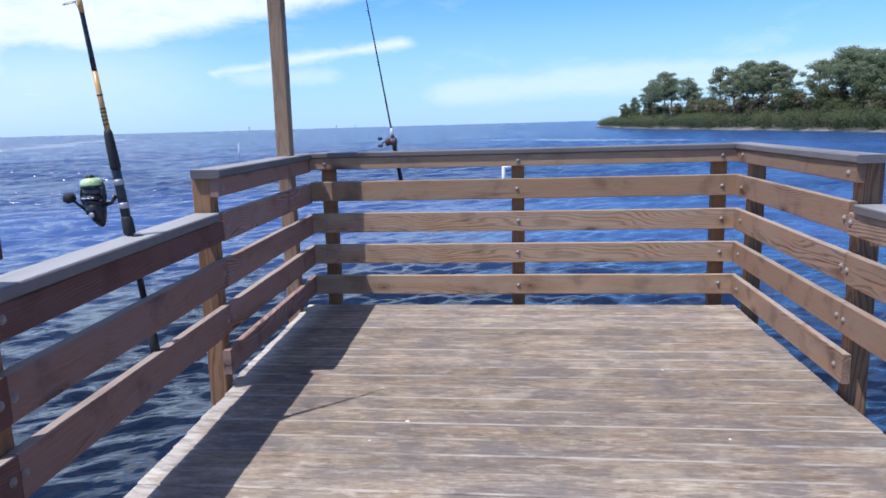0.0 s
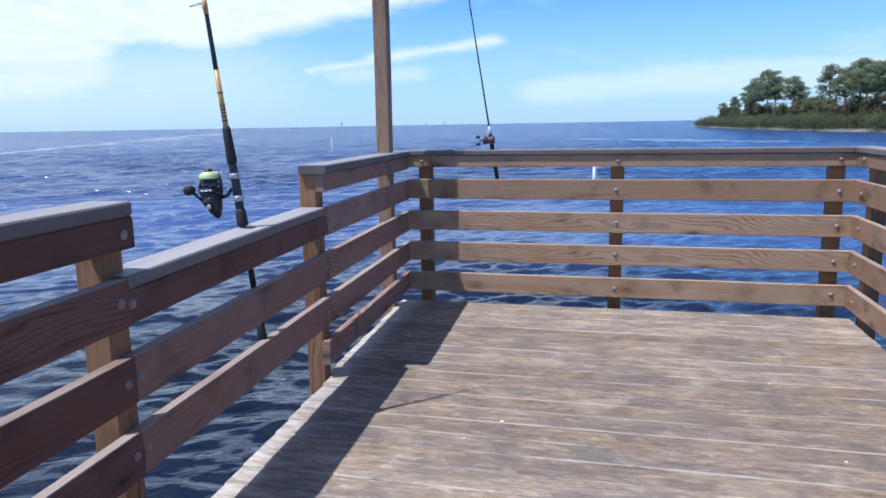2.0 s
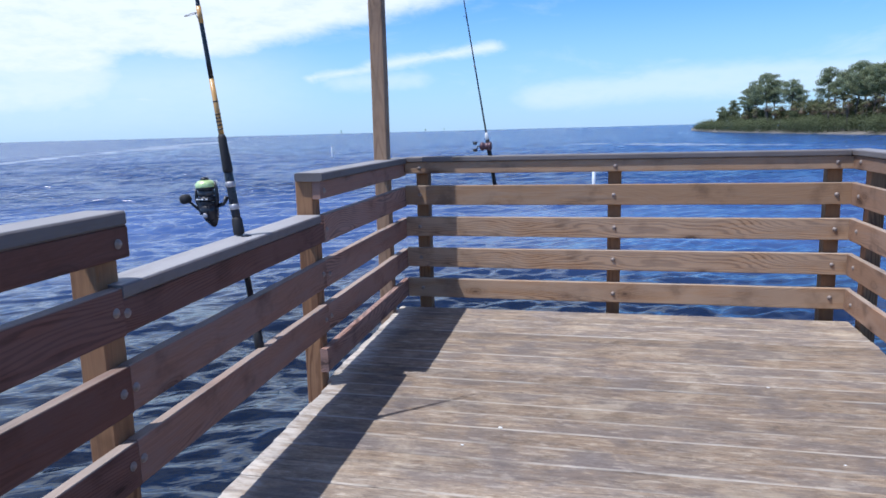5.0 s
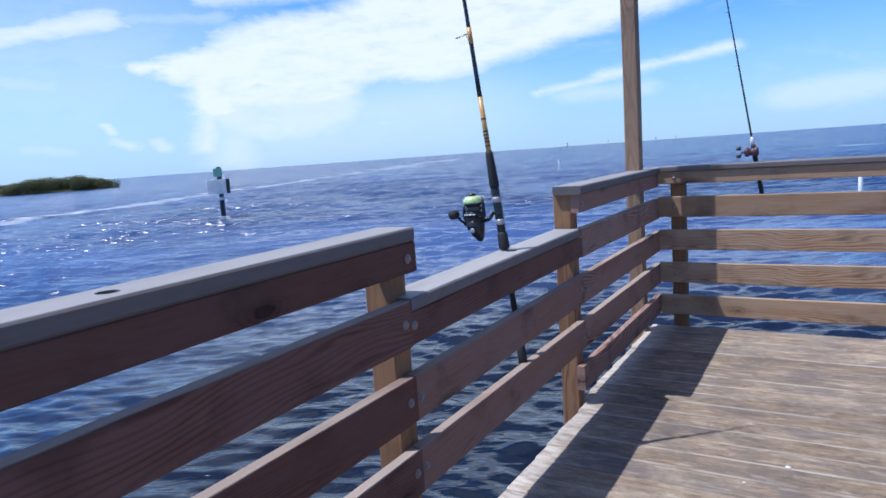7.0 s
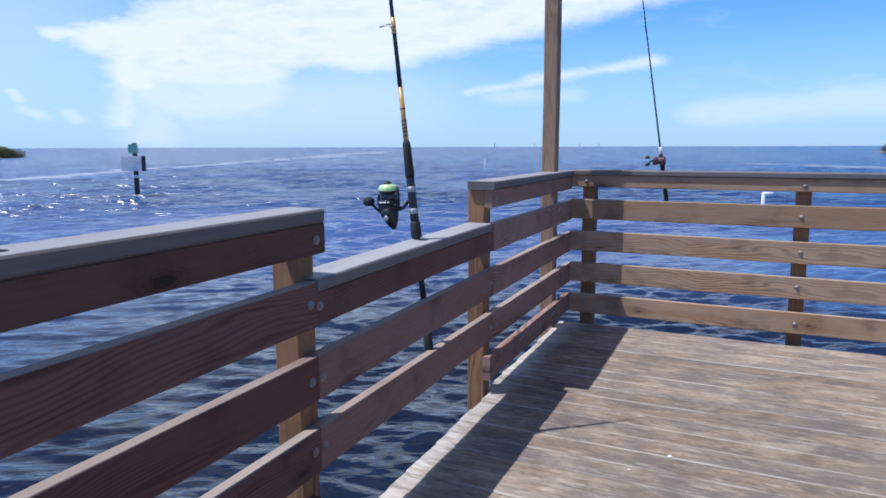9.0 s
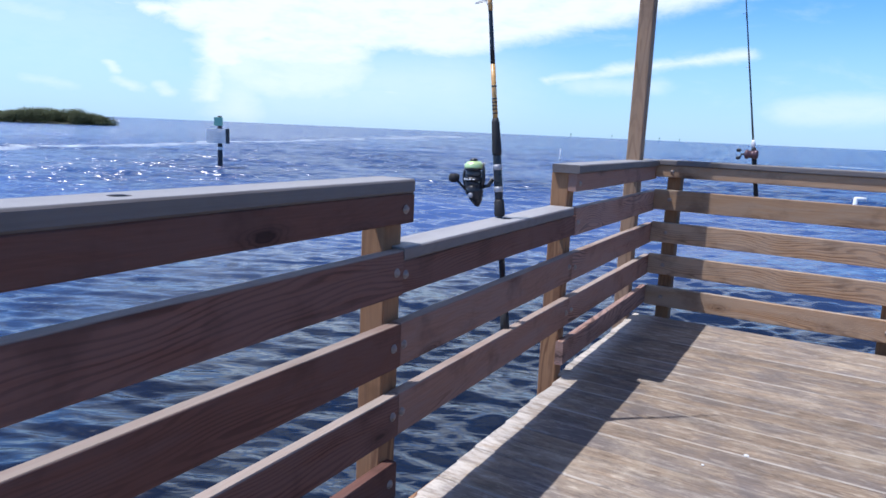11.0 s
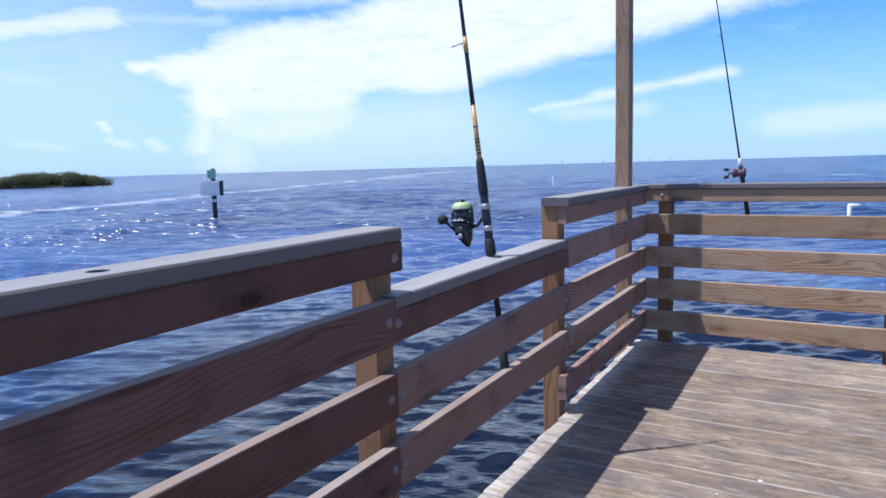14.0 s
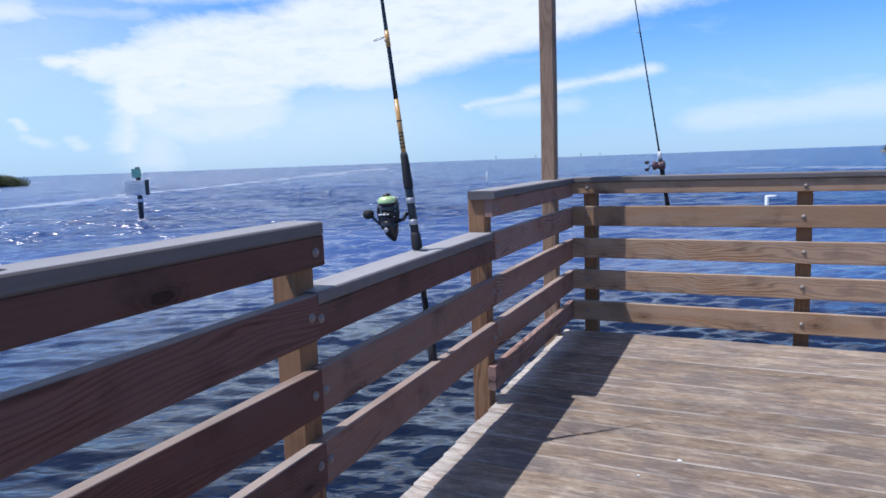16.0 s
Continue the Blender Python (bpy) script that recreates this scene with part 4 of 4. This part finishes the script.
def leaf_cloud(clumps, count, size, seed, loose=0.55, core=0.35):
    """Many small leaf sprays spread in the outer part of ellipsoids (centre, radii)."""
    rng = np.random.RandomState(seed)
    vol = np.array([c[1][0] * c[1][1] * c[1][2] for c in clumps]) ** 0.67
    pick = rng.choice(len(clumps), count, p=vol / vol.sum())
    cen = np.array([c[0] for c in clumps])[pick]
    rad = np.array([c[1] for c in clumps])[pick]
    d = rng.normal(size=(count, 3))
    d /= np.linalg.norm(d, axis=1)[:, None]
    p = cen + d * rad * (rng.uniform(core, 1.0, (count, 1)) ** 0.6) * rng.uniform(0.85, 1.12, (count, 1))
    face = d + np.array([0.0, 0.0, 0.45]) + rng.normal(size=(count, 3)) * loose
    a = np.cross(face, rng.normal(size=(count, 3)))
    a /= np.linalg.norm(a, axis=1)[:, None]
    b = np.cross(face, a)
    b /= np.linalg.norm(b, axis=1)[:, None]
    s = size * rng.uniform(0.6, 1.4, (count, 1))
    co = np.stack([p - a * s, p - b * s * 0.55, p + a * s, p + b * s * 0.55], 1).reshape(-1, 3)
    me = bpy.data.meshes.new("crown")
    q = np.arange(count * 4).reshape(-1, 4)
    me.from_pydata(co.tolist(), [], q.tolist())
    return me


def pine(seed, tall, spread, boughs):
    """Slash pine: bare leaning trunk, limbs high up, flat open tiers of needles with sky between them."""
    rnd = random.Random(seed)
    tree = thing("pine_tree", "tall open-crowned pine on the island shore", "tree", "island pines")
    lean = rnd.uniform(-0.06, 0.06)
    pts = [Vector((lean * z + 0.16 * math.sin(z * 0.6 + seed), 0.1 * math.sin(z * 0.5), z)) for z in [tall * 0.97 * k / 7 for k in range(8)]]
    part("trunk", tube(pts, [0.24 - 0.026 * k for k in range(8)], 8), BARK, tree, smooth=True)
    clumps = []
    for k in range(boughs):
        f = (k + rnd.uniform(0.0, 0.8)) / boughs
        z = tall * (0.56 + 0.40 * f)
        t = k * 2.4 + rnd.uniform(-0.4, 0.4)
        dome = math.sqrt(max(0.06, 1 - f ** 2.6)) * (0.5 + 0.5 * min(1.0, f * 2.6))
        reach = spread * dome * rnd.uniform(0.65, 1.08)
        root = Vector((lean * z, 0, z - 0.28 * reach - 0.4))
        tip = Vector((lean * z + reach * math.cos(t), reach * math.sin(t), z))
        part("limb", tube([root, (root + tip) / 2 + Vector((0, 0, 0.15)), tip], [0.09, 0.07, 0.04], 6), BARK, tree, smooth=True)
        for q in range(2):
            c = root.lerp(tip, 1.0 - 0.36 * q) + Vector((rnd.uniform(-0.5, 0.5), rnd.uniform(-0.5, 0.5), 0.15))
            clumps.append((c, (rnd.uniform(0.8, 1.45), rnd.uniform(0.8, 1.45), rnd.uniform(0.4, 0.72))))
    clumps.append((pts[-1] + Vector((0, 0, tall * 0.01)), (1.3, 1.3, 0.6)))
    me = leaf_cloud(clumps, 330 * len(clumps) // 2, 0.15, seed, 0.7, 0.1)
    me.materials.append(PINE)
    part("crown", me, PINE, tree)
    return tree


def broad_tree(seed, tall, spread):
    rnd = random.Random(seed)
    tree = thing("shore_tree", "dense dark green broadleaf tree behind the shore", "tree", "island broadleaf trees")
    part("trunk", tube([(0, 0, -0.3), (0.1, 0, tall * 0.4), (0.2, 0.1, tall * 0.75)], [0.2, 0.15, 0.06], 8), BARK, tree, smooth=True)
    clumps = []
    for k in range(11):
        t, r = rnd.uniform(0, 6.28), spread * rnd.uniform(0.1, 0.8)
        z = tall * rnd.uniform(0.35, 0.88)
        s = spread * rnd.uniform(0.32, 0.55)
        clumps.append((Vector((r * math.cos(t), r * math.sin(t), z)), (s, s, s * 0.75)))
    me = leaf_cloud(clumps, 6000, 0.17, seed)
    me.materials.append(BROAD)
    part("crown", me, BROAD, tree)
    return tree


def palm(seed, tall):
    rnd = random.Random(seed)
    tree = thing("cabbage_palm", "cabbage palm with a round head of fronds", "palm", "island palms")
    part("trunk", tube([(0, 0, -0.3), (0.1, 0, tall * 0.5), (0.12, 0, tall)], [0.2, 0.17, 0.17], 8), BARK, tree, smooth=True)
    for name, mat, count, low, high in (("fronds", PALM, 40, -0.5, 1.2), ("dead_fronds", DRY, 14, -1.3, -0.5)):
        bm = bmesh.new()
        for k in range(count):
            t, e = rnd.uniform(0, 6.28), rnd.uniform(low, high)
            out = Vector((math.cos(t) * math.cos(e), math.sin(t) * math.cos(e), math.sin(e)))
            side = Vector((-math.sin(t), math.cos(t), 0))
            root = Vector((0.12, 0, tall))
            mid = root + out * 0.95
            for f in range(-3, 4):
                tip = mid + (out * (0.8 - 0.07 * abs(f)) + side * 0.2 * f) * rnd.uniform(0.8, 1.1) + Vector((0, 0, -0.18 - 0.05 * abs(f)))
                a = bm.verts.new(mid - side * 0.05 + side * 0.02 * f)
                b = bm.verts.new(mid + side * 0.05 + side * 0.02 * f)
                c = bm.verts.new((mid + tip) / 2 + side * 0.07)
                d = bm.verts.new(tip)
                bm.faces.new((a, b, c, d))
        part(name, bm, mat, tree, "hanging dry brown fronds" if mat is DRY else "")
    return tree


# shoreline of the wooded island, from its point to the near end: azimuth and distance
SHORE = ((-8.2, 285), (-9.5, 232), (-11.5, 200), (-14, 174), (-18, 147), (-22.5, 127), (-28, 106), (-36, 92), (-50, 88))


def shore_at(t):
    """A place on the shore, t from 0 to 1, and the way inland."""
    f = t * (len(SHORE) - 1)
    i = min(int(f), len(SHORE) - 2)
    f -= i
    az = SHORE[i][0] + (SHORE[i + 1][0] - SHORE[i][0]) * f
    d = SHORE[i][1] + (SHORE[i + 1][1] - SHORE[i][1]) * f
    return az, d


def island_ground(name, rows, label, mat=SAND):
    """Low land with a sandy rim: rows of (azimuth, near distance, far distance)."""
    bm = bmesh.new()
    grid = []
    rnd = random.Random(8)
    for az, near, far_d in rows:
        line = []
        for k, h in enumerate((-0.5, 0.06, 0.4, 0.8, 0.9, 0.3, -0.6)):
            f = (0, 0.04, 0.1, 0.25, 0.7, 0.95, 1.0)[k]
            x, y = bearing(az, near + (far_d - near) * f)
            line.append(bm.verts.new((x, y, WATER_Z + h + (rnd.uniform(-0.08, 0.08) if 0 < k < 6 else 0))))
        grid.append(line)
    for a, b in zip(grid, grid[1:]):
        for j in range(6):
            bm.faces.new((a[j], a[j + 1], b[j + 1], b[j]))
    bmesh.ops.recalc_face_normals(bm, faces=bm.faces)
    ob = new(name, mesh_of(name, bm, mat, True))
    return tagged(ob, label, "island", kind="structure")


rows = []
for i in range(33):
    az, d = shore_at(i / 32)
    rows.append((az, d, d + 10 + 45 * min(1, i / 10)))
island_ground("island_ground", rows, "low wooded island with a narrow sandy shore")

# shrubs along the shore
rnd = random.Random(21)
clumps = []
for i in range(330):
    t = rnd.uniform(0, 1) ** 0.8
    az, d = shore_at(t)
    back = rnd.uniform(1.5, 12)
    grow = min(1.0, 0.35 + t * 6)
    x, y = bearing(az + rnd.uniform(-0.3, 0.3), d + back)
    s = rnd.uniform(1.0, 2.0) * grow
    clumps.append((Vector((x, y, WATER_Z + 0.6 + s * 0.55 + back * 0.08 * grow)), (s * 1.3, s * 1.3, s)))
me = leaf_cloud(clumps, 110000, 0.13, 31, 0.4)
me.materials.append(BROAD)
tagged(new("mangrove_shrubs", me), "dense green mangrove shrubs along the island shore", "shrubs", kind="stuff")

PINE_TALL = (12.0, 13.5, 11.0, 13.0)
pines = [pine(1, 12.0, 3.4, 15), pine(2, 13.5, 4.4, 22), pine(3, 11.0, 2.5, 11), pine(4, 13.0, 5.0, 26)]
broads = [broad_tree(11, 7.5, 3.6), broad_tree(12, 9.0, 4.2), broad_tree(13, 6.0, 3.2)]
palms = [palm(21, 5.0), palm(22, 6.5)]


def plant(kind, i, az, back, scale, used={}):
    t = 0.0
    for k in range(401):
        if shore_at(k / 400)[0] <= az:
            t = k / 400
            break
    d = shore_at(t)[1] + back
    x, y = bearing(az, d)
    tree = kind[i % len(kind)]
    m = pose(x, y, WATER_Z + 0.6, 0, 0, (az * 77 + i * 50) % 360) @ Matrix.Diagonal((scale, scale, scale, 1))
    if used.get(tree.name):
        tree = copy_thing(tree, m.normalized())
    used[tree.name] = True
    tree.matrix_basis = m


# azimuth, metres behind the shore, height in metres, which pine
PINES = ((-10.4, 15, 6.5, 2), (-11.2, 15, 8.0, 2), (-12.1, 15, 10.6, 0), (-12.7, 18, 11.8, 1), (-13.4, 15, 14.0, 1), (-14.0, 20, 12.0, 0), (-15.1, 15, 11.2, 2), (-15.5, 22, 9.8, 2),
         (-17.3, 15, 13.2, 2), (-18.4, 18, 11.6, 0), (-19.1, 15, 13.6, 1), (-19.6, 22, 13.0, 3), (-20.2, 15, 12.4, 3), (-20.9, 16, 12.7, 1), (-21.4, 15, 11.6, 0), (-23.9, 15, 11.4, 2),
         (-25.3, 15, 11.8, 0), (-26.0, 15, 12.8, 3), (-26.5, 20, 12.6, 1), (-27.1, 15, 11.9, 3), (-27.8, 15, 11.3, 1), (-28.6, 18, 12.0, 3), (-29.6, 14, 11.6, 1), (-30.6, 18, 12.2, 3),
         (-32.5, 20, 11.0, 0), (-35.0, 18, 10.5, 1))
for az, back, high, k in PINES:
    plant(pines, k, az, back, (0.93 * high + (0.8 if az > -16 else 0.2)) / PINE_TALL[k])
rnd = random.Random(77)
for i in range(48):
    az = -10.6 - 27 * (i / 47) + rnd.uniform(-0.4, 0.4)
    plant(broads, i, az, rnd.uniform(9, 26), rnd.uniform(0.62, 0.92))
for i in range(60):
    az = -12.3 - 20 * (i / 59) + rnd.uniform(-0.5, 0.5)
    plant(palms, i, az, rnd.uniform(7, 15), rnd.uniform(0.65, 1.0))

# mangrove islets to the other side
islet_rows = [(55.3 + 0.42 * i, 210 - 3 * math.sin(i / 16 * math.pi), 225 + 8 * math.sin(i / 16 * math.pi)) for i in range(17)]
island_ground("islet_ground", islet_rows, "low muddy bank of a mangrove islet", MUD)
clumps = []
rnd = random.Random(3)
for i in range(150):
    f = rnd.uniform(0.0, 1.0)
    az = 54.9 + 7.2 * f
    top = 3.6 * (math.sin(min(1, f * 2.2 + 0.1) * math.pi / 2) ** 0.6) * (1 if f < 0.75 else 1 - 0.7 * (f - 0.75) / 0.25)
    x, y = bearing(az, rnd.uniform(207, 226))
    s = rnd.uniform(1.0, 1.7)
    clumps.append((Vector((x, y, WATER_Z + rnd.uniform(0.2, 1.0) * max(0.6, top - s * 0.6) + 0.3)), (s * 1.6, s * 1.6, s)))
me = leaf_cloud(clumps, 70000, 0.15, 55, 0.4)
me.materials.append(MANGROVE)
tagged(new("mangrove_islet", me), "round-topped green mangrove thicket on a far islet", "shrubs", kind="stuff")
far_rows = [(60.5 + 0.75 * i, 300 + 2 * i, 325 + 2 * i) for i in range(17)]
island_ground("far_islet_ground", far_rows, "low bank of a farther mangrove islet", MUD)
clumps = []
for i in range(90):
    az = 61 + 11 * rnd.uniform(0, 1)
    x, y = bearing(az, rnd.uniform(302, 330))
    s = rnd.uniform(1.0, 1.8)
    clumps.append((Vector((x, y, WATER_Z + rnd.uniform(0.6, 2.4))), (s * 1.8, s * 1.8, s)))
me = leaf_cloud(clumps, 12000, 0.4, 56)
me.materials.append(MANGROVE)
tagged(new("far_mangroves", me), "low line of green mangroves far across the water", "shrubs", kind="stuff")
